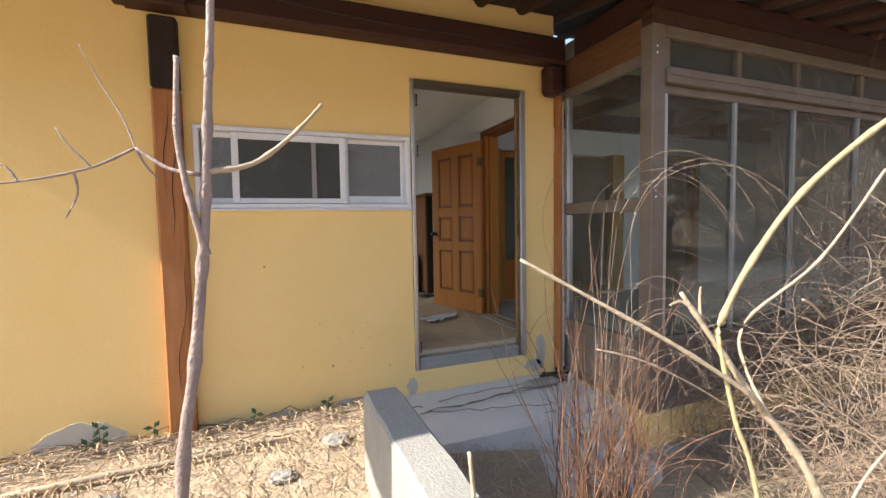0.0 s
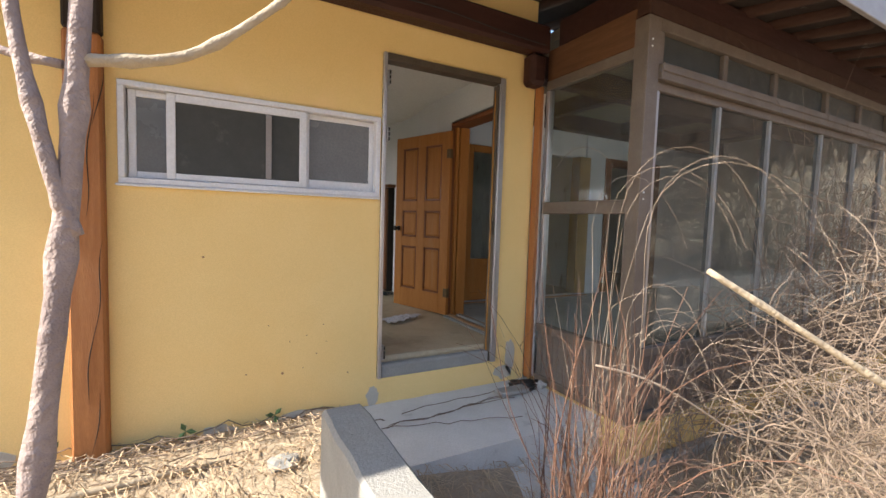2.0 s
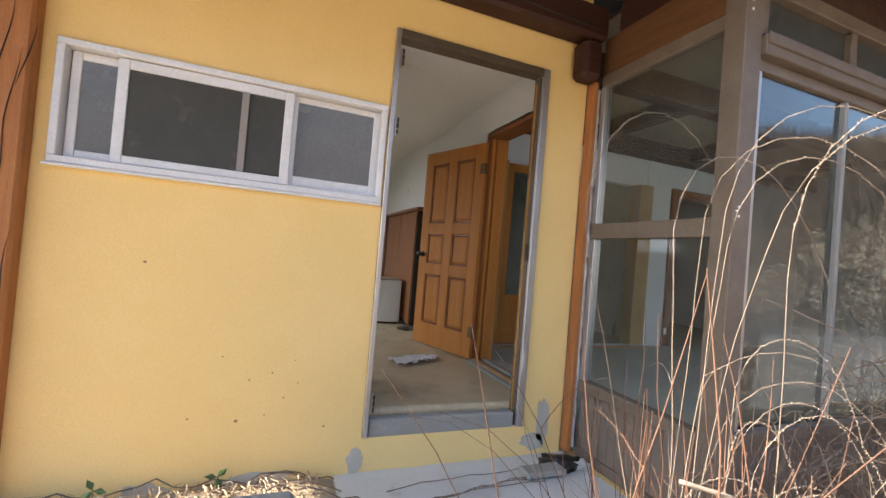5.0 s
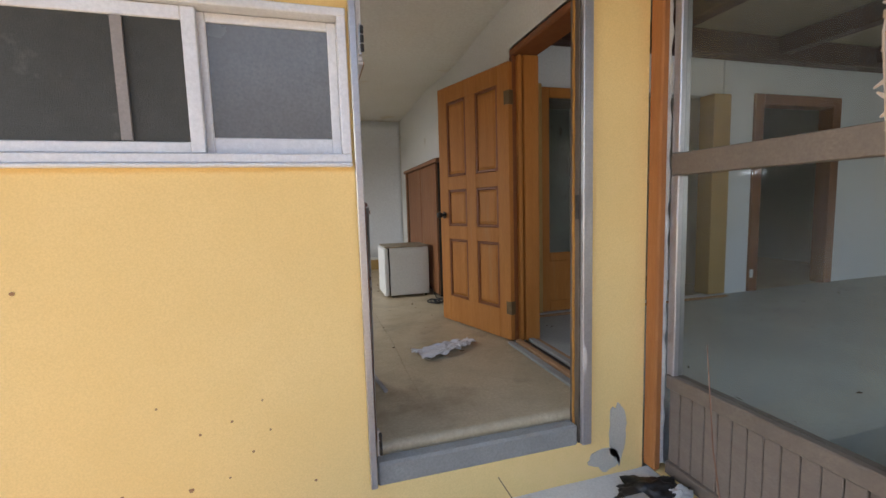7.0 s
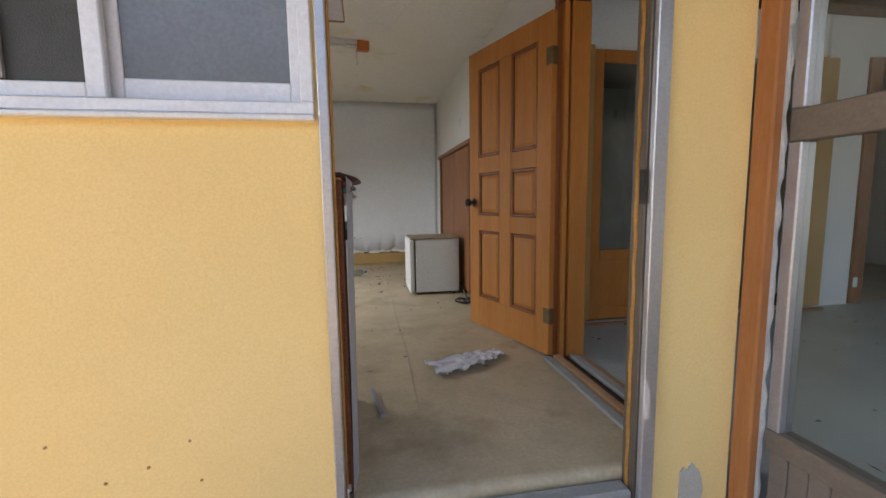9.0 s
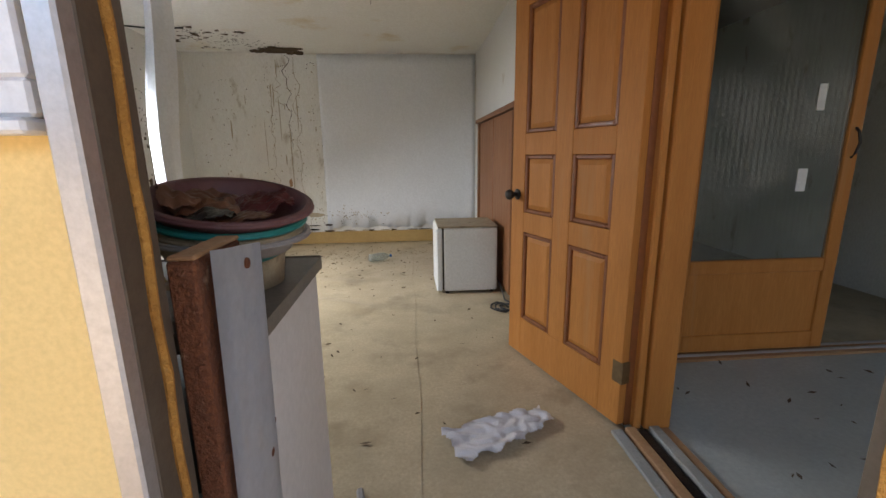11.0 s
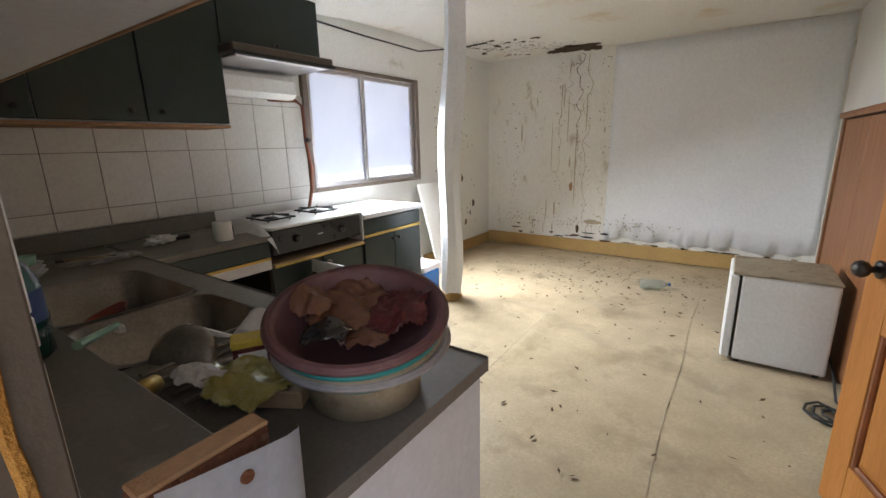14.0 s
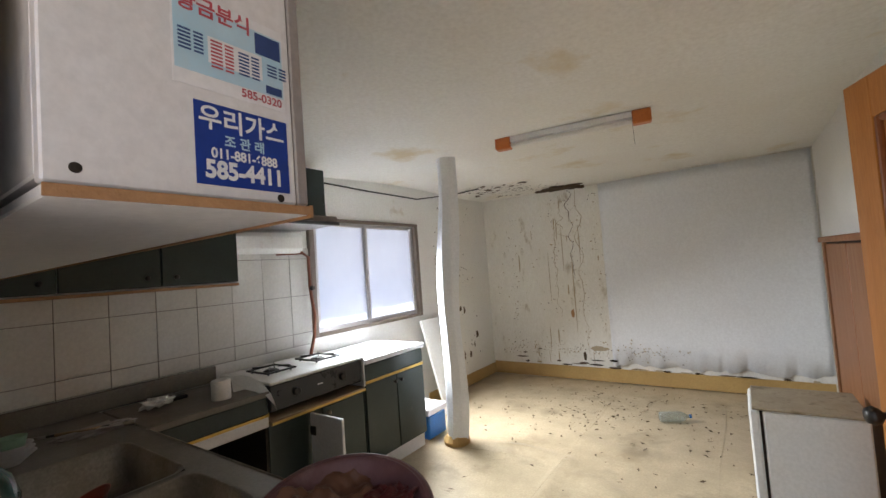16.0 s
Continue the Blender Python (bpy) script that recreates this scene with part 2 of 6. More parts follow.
    "tile": mat("cream_wall_tile", (0.68, 0.66, 0.61), (0.62, 0.60, 0.55), 0.22, 3, 60, 0.02, stain=(0.44, 0.38, 0.30), stain_scale=9, stain_at=0.68, island=0.05),
    "grout": mat("dark_grout", (0.22, 0.19, 0.16), (0.16, 0.14, 0.12), 0.9, 12, 90, 0.3),
    "rust": mat("crumbling_chipboard", (0.22, 0.075, 0.03), (0.13, 0.045, 0.02), 0.95, 30, 160, 0.9, stain=(0.34, 0.20, 0.12), stain_scale=30),
    "rawwood": mat("raw_wood_edge", (0.42, 0.24, 0.12), (0.32, 0.17, 0.08), 0.8, 8, 80, 0.3),
    "maroon": mat("maroon_plastic", (0.17, 0.078, 0.078), (0.135, 0.06, 0.06), 0.5, 6, 90, 0.04, stain=(0.23, 0.14, 0.125), stain_scale=5),
    "teal": mat("teal_plastic", (0.03, 0.27, 0.25), (0.025, 0.22, 0.21), 0.4, 6, 90, 0.04),
    "cream": mat("dirty_cream_plastic", (0.40, 0.335, 0.235), (0.30, 0.245, 0.165), 0.5, 9, 120, 0.1, stain=(0.17, 0.13, 0.08), stain_scale=16, stain_at=0.53),
    "greyplastic": mat("grey_plastic", (0.34, 0.31, 0.30), (0.27, 0.245, 0.235), 0.45, 8, 90, 0.05),
    "brownpaper": mat("crumpled_brown_bag", (0.19, 0.082, 0.042), (0.12, 0.048, 0.026), 0.42, 9, 60, 0.2, spec=0.45),
    "redwrap": mat("crumpled_red_wrapper", (0.13, 0.022, 0.022), (0.08, 0.015, 0.015), 0.35, 9, 60, 0.5),
    "blackwrap": mat("black_plastic_bag", (0.012, 0.012, 0.013), (0.02, 0.02, 0.02), 0.2, 12, 60, 0.4, spec=0.7),
    "cloth": mat("white_cloth", (0.66, 0.63, 0.64), (0.56, 0.53, 0.53), 0.95, 12, 200, 0.4, stain=(0.42, 0.36, 0.36), stain_scale=9),
    "paper": mat("white_tissue", (0.80, 0.79, 0.76), (0.74, 0.73, 0.70), 0.95, 8, 120, 0.2),
    "bottlegreen": mat("green_plastic_bottle", (0.008, 0.065, 0.055), (0.006, 0.05, 0.042), 0.12, 6, 60, 0.02, spec=0.7),
    "clearplastic": glass("clear_plastic", (0.80, 0.88, 0.90), 0.35, 0.1),
    "lightgreen": mat("mint_plastic", (0.28, 0.46, 0.34), (0.22, 0.38, 0.28), 0.4, 6, 60, 0.05),
    "red": mat("red_plastic", (0.30, 0.045, 0.02), (0.24, 0.035, 0.02), 0.4, 6, 60, 0.05),
    "blue": mat("blue_plastic", (0.015, 0.16, 0.50), (0.012, 0.13, 0.42), 0.4, 6, 60, 0.05),
    "orange": mat("orange_plastic", (0.55, 0.17, 0.03), (0.46, 0.13, 0.025), 0.4, 6, 60, 0.05),
    "yellowbag": mat("yellowed_plastic_bag", (0.42, 0.37, 0.12), (0.30, 0.25, 0.07), 0.25, 9, 60, 0.4, stain=(0.60, 0.55, 0.45), stain_scale=6, stain_at=0.55, spec=0.6),
    "lid_yellow": mat("yellow_card", (0.62, 0.46, 0.06), None, 0.6),
    "card": mat("brown_card", (0.36, 0.27, 0.17), (0.29, 0.21, 0.13), 0.85, 8, 90, 0.2),
    "signblue": mat("sign_blue", (0.012, 0.045, 0.28), (0.012, 0.04, 0.25), 0.4, 3, 60, 0.0),
    "signwhite": mat("sign_white", (0.78, 0.78, 0.80), (0.74, 0.74, 0.76), 0.5, 3, 60, 0.0),
    "signsky": mat("sign_sky_blue", (0.36, 0.58, 0.72), (0.50, 0.66, 0.76), 0.5, 9, 60, 0.0),
    "signnavy": mat("sign_navy", (0.04, 0.08, 0.24), None, 0.5, 3, 60, 0.0),
    "signpink": mat("sign_red", (0.55, 0.10, 0.13), None, 0.5, 3, 60, 0.0),
    "mouldstreak": mat("brown_mould_streak", (0.50, 0.42, 0.30), (0.38, 0.31, 0.21), 0.9, 20, 90, 0.3),
    # near-black: inner shade as colour on cabinets, also gasket and mould marks
    "shade_mould": mat("cavity_shade_and_mould", (0.02, 0.016, 0.012), (0.03, 0.024, 0.018), 0.95, 9, 80, 0.3),
    "debris": mat("dry_leaf_debris", (0.10, 0.065, 0.035), (0.06, 0.04, 0.022), 0.9, 12, 80, 0.2, island=0.4),
    "copper": mat("copper_gas_pipe", (0.30, 0.11, 0.055), (0.20, 0.07, 0.04), 0.5, 12, 80, 0.2, metal=0.4),
    "rubber": mat("black_cable", (0.03, 0.03, 0.03), None, 0.6),
    "roofsheet": mat("grey_corrugated_sheet", (0.30, 0.29, 0.28), (0.22, 0.21, 0.20), 0.8, 4, 60, 0.2, stain=(0.30, 0.16, 0.12)),
    "ridge": mat("red_ridge_tile", (0.35, 0.08, 0.05), None, 0.7),
    "farwall": mat("old_block_wall", (0.36, 0.33, 0.29), (0.26, 0.24, 0.21), 0.9, 3, 40, 0.3),
    "leaf": mat("green_leaf", (0.06, 0.11, 0.04), (0.04, 0.08, 0.03), 0.6, 9, 60, 0.1),
}


# ---- mesh helpers ----
def link_mesh(name, bm, material, parent=None, smooth=False):
    me = bpy.data.meshes.new(name)
    bmesh.ops.recalc_face_normals(bm, faces=bm.faces[:])
    bm.to_mesh(me)
    bm.free()
    me.materials.append(M[material])
    if smooth:
        me.polygons.foreach_set("use_smooth", [True] * len(me.polygons))
    ob = new(name, me)
    ob.parent = parent
    return ob


def part(name, bm, material, parent, label="", smooth=False):
    ob = link_mesh(name, bm, material, parent, smooth)
    return tagged(ob, label) if label else ob


def thing(name, label, category, group="", at=(0, 0, 0), rz=0, kind=""):
    ob = new(name)
    ob.matrix_world = pose(*at, 0, 0, rz)
    ob.empty_display_size = 0.1
    return tagged(ob, label, category, group, kind)


def whole(name, bm, material, label, category, smooth=False, group="", kind=""):
    return tagged(link_mesh(name, bm, material, None, smooth), label, category, group, kind)


def structure(name, bm, material, label="", category="", smooth=False):
    return tagged(link_mesh(name, bm, material, None, smooth), label, category, "", "structure")


def box(*spans, bevel=0.0, bm=None, m=None):
    """Boxes from (x0, x1, y0, y1, z0, z1), with rounded edges."""
    bm = bm or bmesh.new()
    for x0, x1, y0, y1, z0, z1 in spans:
        mm = Matrix.Translation(((x0 + x1) / 2, (y0 + y1) / 2, (z0 + z1) / 2)) @ Matrix.Diagonal((x1 - x0, y1 - y0, z1 - z0, 1))
        r = bmesh.ops.create_cube(bm, size=1, matrix=(m @ mm) if m else mm)
        if bevel:
            es = list({e for v in r["verts"] for e in v.link_edges})
            bmesh.ops.bevel(bm, geom=es, offset=bevel, segments=1, affect="EDGES")
    return bm


def tube(points, radii, sides=6, bm=None):
    """A tapered round stem along points."""
    bm = bm or bmesh.new()
    pts = [Vector(p) for p in points]
    if isinstance(radii, (int, float)):
        radii = [radii] * len(pts)
    rings = []
    for i, p in enumerate(pts):
        d = (pts[min(i + 1, len(pts) - 1)] - pts[max(i - 1, 0)]).normalized()
        a = d.orthogonal().normalized() if abs(d.z) > 0.9 else d.cross(Vector((0, 0, 1))).normalized()
        b = d.cross(a)
        rings.append([bm.verts.new(p + (a * math.cos(k * math.tau / sides) + b * math.sin(k * math.tau / sides)) * radii[i]) for k in range(sides)])
    for r0, r1 in zip(rings, rings[1:]):
        for k in range(sides):
            bm.faces.new((r0[k], r0[(k + 1) % sides], r1[(k + 1) % sides], r1[k]))
    bm.faces.new(rings[0][::-1])
    bm.faces.new(rings[-1])
    return bm


def lathe(profile, steps=32, m=None, bm=None, caps=True):
    """A turned body from (radius, height) pairs."""
    bm = bm or bmesh.new()
    m = m or Matrix()
    rings = [[bm.verts.new(m @ Vector((r * math.cos(k * math.tau / steps), r * math.sin(k * math.tau / steps), z))) for k in range(steps)] for r, z in profile]
    for r0, r1 in zip(rings, rings[1:]):
        for k in range(steps):
            bm.faces.new((r0[k], r0[(k + 1) % steps], r1[(k + 1) % steps], r1[k]))
    if caps:
        bm.faces.new(rings[0][::-1])
        bm.faces.new(rings[-1])
    return bm


def sheet(xs, ys, height, bm=None, thick=0.0):
    """A height field z = height(x, y) over the two rows of coordinates."""
    bm = bm or bmesh.new()
    g = [[bm.verts.new((x, y, height(x, y))) for y in ys] for x in xs]
    for i in range(len(xs) - 1):
        for j in range(len(ys) - 1):
            bm.faces.new((g[i][j], g[i + 1][j], g[i + 1][j + 1], g[i][j + 1]))
    if thick:
        r = bmesh.ops.extrude_face_region(bm, geom=bm.faces[:])
        for v in r["geom"]:
            if isinstance(v, bmesh.types.BMVert):
                v.co.z -= thick
    return bm


def crumple(size, seed, amount=0.35, flat=1.0, at=(0, 0, 0), cuts=4, scale=2.2):
    """A crumpled lump with folds."""
    bm = bmesh.new()
    bmesh.ops.create_icosphere(bm, subdivisions=cuts, radius=1)
    for v in bm.verts:
        d = v.co.normalized()
        k = 1 + amount * noise.noise(d * scale + Vector((seed, 0, 0))) * 1.4 + amount * 0.7 * abs(noise.noise(d * scale * 2.7 + Vector((0, seed, 0)))) + amount * 0.35 * noise.noise(d * scale * 6 + Vector((0, 0, seed)))
        v.co = Vector((d.x * size[0] * k, d.y * size[1] * k, max(d.z, -0.6 * flat) * size[2] * k)) + Vector(at)
    return bm


def linspace(a, b, n):
    return [a + (b - a) * i / (n - 1) for i in range(n)]


# ---- plan ----
WALL_OUT, WALL_IN = 2.77, 2.832      # front wall, outer and inner face
WEST, EAST, FAR, CEIL = -0.98, 2.30, 7.63, 2.20
PORCH_X, PORCH_Y, HALL_N, HALL_E = 2.50, 1.85, 4.40, 7.6


def land(x, y):
    z = -0.30 - 0.06 * min(max((2.6 - y) / 2.6, 0), 1) * 2.2
    if x > 1.0:
        z -= 0.22 * min((x - 1.0) / 1.2, 1)
    z += 0.03 * noise.noise(Vector((x * 1.3, y * 1.3, 0))) + 0.012 * noise.noise(Vector((x * 7, y * 7, 3)))
    if y < -14:
        z += (-14 - y) * 0.22 + 2.0 * noise.noise(Vector((x * 0.03, y * 0.05, 9)))
    if y < -6:
        # the hillside to the south-east
        z += 0.22 * max(0, 0.87 * x - 0.5 * y - 26) * min(1, (-6 - y) / 10)
    return z


near = linspace(-3.5, 6.5, 70)
xs = [-400, -200, -90, -45, -25, -14, -9, -6, -4.5] + near + [8, 10, 14, 25, 45, 90, 200, 400]
ys = [-90, -70, -50, -35, -25, -18, -14, -10, -7, -5, -3.5, -2.5] + linspace(-1.8, 2.9, 45) + [4, 8, 14, 25, 60, 200, 400]
structure("ground", sheet(xs, ys, land), "ground", "dry bare soil littered with straw beside the house", "ground", True)

# front wall with its window and door openings
W0, W1, WZ0, WZ1 = -0.183, 1.186, 1.09, 1.60
D0, D1, DZ0, DZ1 = 1.196, 2.15, -0.12, 2.015
structure("wall_south", box((-3.2, W0, WALL_OUT, WALL_IN, -0.6, 2.9), (W0, W1, WALL_OUT, WALL_IN, -0.6, WZ0), (W0, W1, WALL_OUT, WALL_IN, WZ1, 2.9), (W1, D0, WALL_OUT, WALL_IN, -0.6, 2.9),
    (D0, D1, WALL_OUT, WALL_IN, -0.6, DZ0), (D0, D1, WALL_OUT, WALL_IN, DZ1, 2.9), (D1, 2.44, WALL_OUT, WALL_IN, -0.6, 2.9)), "yellow", "yellow painted stucco house wall", "wall")
structure("wall_lining", box((WEST, W0, WALL_IN + 0.002, WALL_IN + 0.012, 0, CEIL), (D1 + 0.005, EAST, WALL_IN + 0.002, WALL_IN + 0.012, 0, CEIL), (W0, D1, WALL_IN + 0.002, WALL_IN + 0.012, DZ1 + 0.03, CEIL), (W0, D0 - 0.03, WALL_IN + 0.002, WALL_IN + 0.012, 0, WZ0 - 0.02)), "wallpaper", "stained white papered wall", "wall")
# west wall with the kitchen window
KY0, KY1, KZ0, KZ1 = 4.86, 6.14, 0.95, 1.81
structure("wall_west", box((WEST - 0.14, WEST, 2.89, KY0, -0.6, 2.6), (WEST - 0.14, WEST, KY1, FAR, -0.6, 2.6), (WEST - 0.14, WEST, KY0, KY1, -0.6, KZ0), (WEST - 0.14, WEST, KY0, KY1, KZ1, 2.6)), "wallpaper", "water-stained papered kitchen wall", "wall")
structure("wall_north", box((WEST - 0.14, 2.45, FAR, FAR + 0.14, -0.6, 2.6)), "mould", "mouldy papered wall with dark streaks", "wall")
OY0, OY1, OZ = 2.93, 3.80, 1.87     # opening between kitchen and hall
structure("wall_east", box((EAST, 2.44, OY1 + 0.05, FAR, -0.6, 2.6), (EAST, 2.44, WALL_IN, OY1 + 0.05, OZ + 0.04, 2.6)), "wallpaper", "white papered partition wall", "wall")


def crease(x, y):
    # the lifted seam of the linoleum and its soft waves
    z = 0.020 * math.exp(-((x - 0.63 - 0.012 * math.sin(y * 9)) / 0.03) ** 2) * max(0, 1 - abs(y - 5.2) / 1.0)
    z += 0.030 * math.exp(-((y - 5.62 - 0.05 * math.sin(x * 6)) / 0.07) ** 2) * max(0, 1 - abs(x - 0.25) / 0.5)
    z += 0.022 * math.exp(-((y - 5.55 + 0.55 * (x - 0.6)) / 0.09) ** 2) * max(0, 1 - abs(x - 0.95) / 0.45)
    z += 0.014 * math.exp(-((y - 6.0 + 0.3 * (x - 0.6)) / 0.10) ** 2) * max(0, 1 - abs(x - 0.8) / 0.5)
    return z + 0.004 * noise.noise(Vector((x * 3, y * 3, 0)))


structure("floor", sheet(linspace(WEST, EAST, 90), linspace(WALL_IN, FAR, 130), crease, thick=0.06), "lino", "worn ochre linoleum floor with lifted seams", "floor", True)
structure("floor_hall", box((2.565, HALL_E, PORCH_Y + 0.45, 2.84, -0.6, 0.0), (2.44, HALL_E, 2.84, HALL_N, -0.6, 0.0), (2.56, HALL_E, PORCH_Y + 0.04, PORCH_Y + 0.45, -0.6, -0.22)), "hallfloor", "dusty grey hall floor", "floor")
structure("ceiling", sheet(linspace(WEST - 0.1, 2.44, 40), linspace(2.80, FAR + 0.1, 50), lambda x, y: CEIL + 0.03 * noise.noise(Vector((x * 0.9, y * 0.9, 5))) - 0.02 * math.exp(-((y - 4.9) / 0.4) ** 2)), "ceiling", "sagging ceiling paper with brown water stains", "ceiling", True)
structure("roof", box((-3.4, 2.44, 2.75, 8.2, 2.92, 3.0), (2.44, 8.2, 4.6, 8.2, 2.92, 3.0)), "plaster", "roof over the rooms", "roof")
# hall
structure("wall_hall_north", box((2.44, 2.62, HALL_N, HALL_N + 0.12, 0, 2.6), (4.72, 5.08, HALL_N - 0.02, HALL_N + 0.14, 0, 2.6), (6.25, HALL_E, HALL_N, HALL_N + 0.12, 0, 2.6), (2.62, 4.72, HALL_N, HALL_N + 0.12, 1.86, 2.6), (5.08, 6.25, HALL_N, HALL_N + 0.12, 1.9, 2.6)), "newpaper", "pale papered wall of the hall", "wall")
structure("wall_hall_east", box((HALL_E, HALL_E + 0.12, PORCH_Y, 7.2, -0.6, 2.6)), "wallpaper", "papered wall", "wall")
structure("wall_back_room", box((2.44, HALL_E, 7.2, 7.34, -0.6, 2.6), (4.90, 4.98, HALL_N + 0.14, 7.2, 0, 2.6)), "mould", "mouldy papered wall of the back room", "wall")
structure("floor_back_room", box((2.44, HALL_E, HALL_N, 7.2, -0.6, -0.004)), "lino", "dim linoleum floor of the back room", "floor")
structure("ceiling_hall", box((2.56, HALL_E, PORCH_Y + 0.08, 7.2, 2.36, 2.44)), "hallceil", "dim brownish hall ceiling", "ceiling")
for y in (2.95, 4.2):
    whole("ceiling_beam", box((2.45, HALL_E, y, y + 0.14, 2.16, 2.355), bevel=0.01), "beam", "dark brown timber beam under the hall ceiling", "beam", group="hall beams")
for x in (3.7, 5.12, 6.4):
    whole("ceiling_beam", box((x, x + 0.13, 3.095, 4.195, 2.20, 2.354), bevel=0.01), "beam", "dark brown timber beam under the hall ceiling", "beam", group="hall beams")
# ---- timber of the front ----
post = thing("timber_post", "reddish-brown timber post with a blackened top, set in the yellow wall", "post")
part("shaft", box((-0.375, -0.23, 2.69, 2.772, -0.34, 1.78), bevel=0.012), "brownwood", post)
part("charred_top", box((-0.375, -0.23, 2.69, 2.772, 1.78, 2.19), bevel=0.012), "char", post, "blackened timber")
for k, (x, z0, z1) in enumerate(((-0.30, 0.9, 1.5), (-0.27, 0.35, 0.8), (-0.31, 0.0, 0.4), (-0.29, -0.25, 0.05), (-0.33, 1.2, 1.7), (-0.26, 1.35, 1.6))):
    part("drying_crack", tube([(x + 0.035 * (z - z0) / (z1 - z0) + 0.008 * math.sin(z * 14 + k), 2.6895, z) for z in linspace(z0, z1, 12)], [0.0004 + 0.0024 * math.sin(math.pi * q / 11) for q in range(12)], 5), "char", post, "dark drying crack")
whole("eave_beam", box((-0.50, 2.46, 2.62, 2.768, 2.22, 2.42), bevel=0.02), "beam", "dark red-brown timber beam above the yellow wall", "beam")
whole("beam_bracket", box((2.30, 2.44, 2.63, 2.767, 1.98, 2.218), bevel=0.03), "beam", "dark timber bracket under the eave beam", "bracket")
whole("corner_batten", box((2.442, 2.478, 2.70, 2.769, -0.28, 2.0), bevel=0.006), "brownwood", "weathered orange-brown timber batten at the wall's end", "batten")
whole("plaster_strip", tube([(2.487 + 0.004 * noise.noise(Vector((0, z * 9, 1))), 2.712, z) for z in linspace(-0.25, 1.95, 90)], [0.0115 + 0.010 * noise.noise(Vector((3, z * 14, 0))) for z in linspace(-0.25, 1.95, 90)], 7), "plaster", "ragged white filler strip beside the batten", "filler strip")
board = thing("fuse_board", "dark red wooden board with electric fittings under the eave", "fuse board")
part("backboard", box((-0.52, -0.16, 2.58, 2.685, 2.205, 2.30), bevel=0.006), "beam", board)
part("switch_box", box((-0.22, -0.15, 2.55, 2.579, 2.24, 2.33), bevel=0.006), "greyplastic", board, "grey switch box")
part("insulator", lathe([(0.012, 0), (0.02, 0.005), (0.02, 0.03), (0.01, 0.035)], 12, pose(-0.33, 2.579, 2.24, 90)), "paper", board, "white knob insulator")
part("insulator", lathe([(0.012, 0), (0.02, 0.005), (0.02, 0.03), (0.01, 0.035)], 12, pose(-0.27, 2.579, 2.24, 90)), "paper", board, "white knob insulator")
whole("eave_cable", tube([(x, 2.612 - 0.004 * math.sin(x * 9), 2.34 - 0.03 * x + 0.008 * math.sin(x * 5)) for x in linspace(-0.15, 2.40, 22)], 0.004, 5), "rubber", "thin cable tacked along the eave beam", "cable")


def eave(y):
    return 2.32 + (y - 1.3) * 0.16


# rafters and plaster of the eaves over the porch and the wall
for i in range(29):
    x = -2.55 + i * 0.36
    whole("rafter", tube([(x, 3.2, eave(3.2) + 0.12), (x + 0.01, 2.2, eave(2.2) + 0.10), (x - 0.01, 1.42, eave(1.42) + 0.09)], [0.06, 0.058, 0.052], 10), "rafter", "round brown rafter under the eaves", "rafter", True, "eave rafters")
# the unseen west end is run out this far to shade the entrance step
structure("eave_soffit", sheet(linspace(-2.75, 8.3, 80), linspace(1.40, 3.2, 16), lambda x, y: eave(y) + 0.125 + 0.012 * noise.noise(Vector((x * 5, y * 5, 0))), thick=0.03), "soffit", "dark plaster with white patches between the rafters", "soffit", True)
structure("eave_roof", box((-2.8, 8.4, -1.0, 1.0, -0.012, 0.012), m=pose(0, 2.31, eave(2.31) + 0.20, 9.1)), "roofsheet", "grey roof sheet over the eaves", "roof")
whole("fascia", box((-2.8, 8.4, 1.30, 1.33, eave(1.3) - 0.0, eave(1.3) + 0.19), bevel=0.004), "greyplastic", "pale grey eave edge board", "fascia")

# ---- window of the front wall ----
win = tagged(new("window_1"), "white aluminium sliding window in the yellow wall", "window", "", "structure")
YF = 2.752
for n, s in (("frame_top", (W0, W1, YF, 2.842, WZ1 - 0.028, WZ1)), ("frame_bottom", (W0, W1, YF, 2.842, WZ0, WZ0 + 0.03)), ("frame_side", (W0, W0 + 0.03, YF, 2.842, WZ0 + 0.03, WZ1 - 0.028)), ("frame_side", (W1 - 0.03, W1, YF, 2.842, WZ0 + 0.03, WZ1 - 0.028)), ("window_sill", (W0 - 0.01, W1, YF - 0.012, YF + 0.02, WZ0 - 0.014, WZ0 - 0.001))):
    part(n, box(s, bevel=0.003), "whitealu", win)


def sash(x0, x1, y, fill, t=0.035, low=0.035):
    s = part("sash", box((x0, x0 + t, y, y + 0.022, WZ0 + 0.032, WZ1 - 0.03), (x1 - t, x1, y, y + 0.022, WZ0 + 0.032, WZ1 - 0.03), (x0 + t, x1 - t, y, y + 0.022, WZ1 - 0.03 - t, WZ1 - 0.03), (x0 + t, x1 - t, y, y + 0.022, WZ0 + 0.032, WZ0 + 0.032 + low), bevel=0.003), "whitealu", win)
    part("pane", box((x0 + t, x1 - t, y + 0.008, y + 0.012, WZ0 + 0.032 + low, WZ1 - 0.03 - t)), fill, s, "dusty grey pane")


sash(-0.146, 0.26, 2.800, "frost")
sash(0.02, 0.73, 2.772, "screen", 0.042)
sash(0.72, 1.156, 2.806, "frost", 0.03, 0.055)
part("mullion", box((0.502, 0.532, 2.768, 2.7775, WZ0 + 0.07, WZ1 - 0.075)), "greyplastic", win)

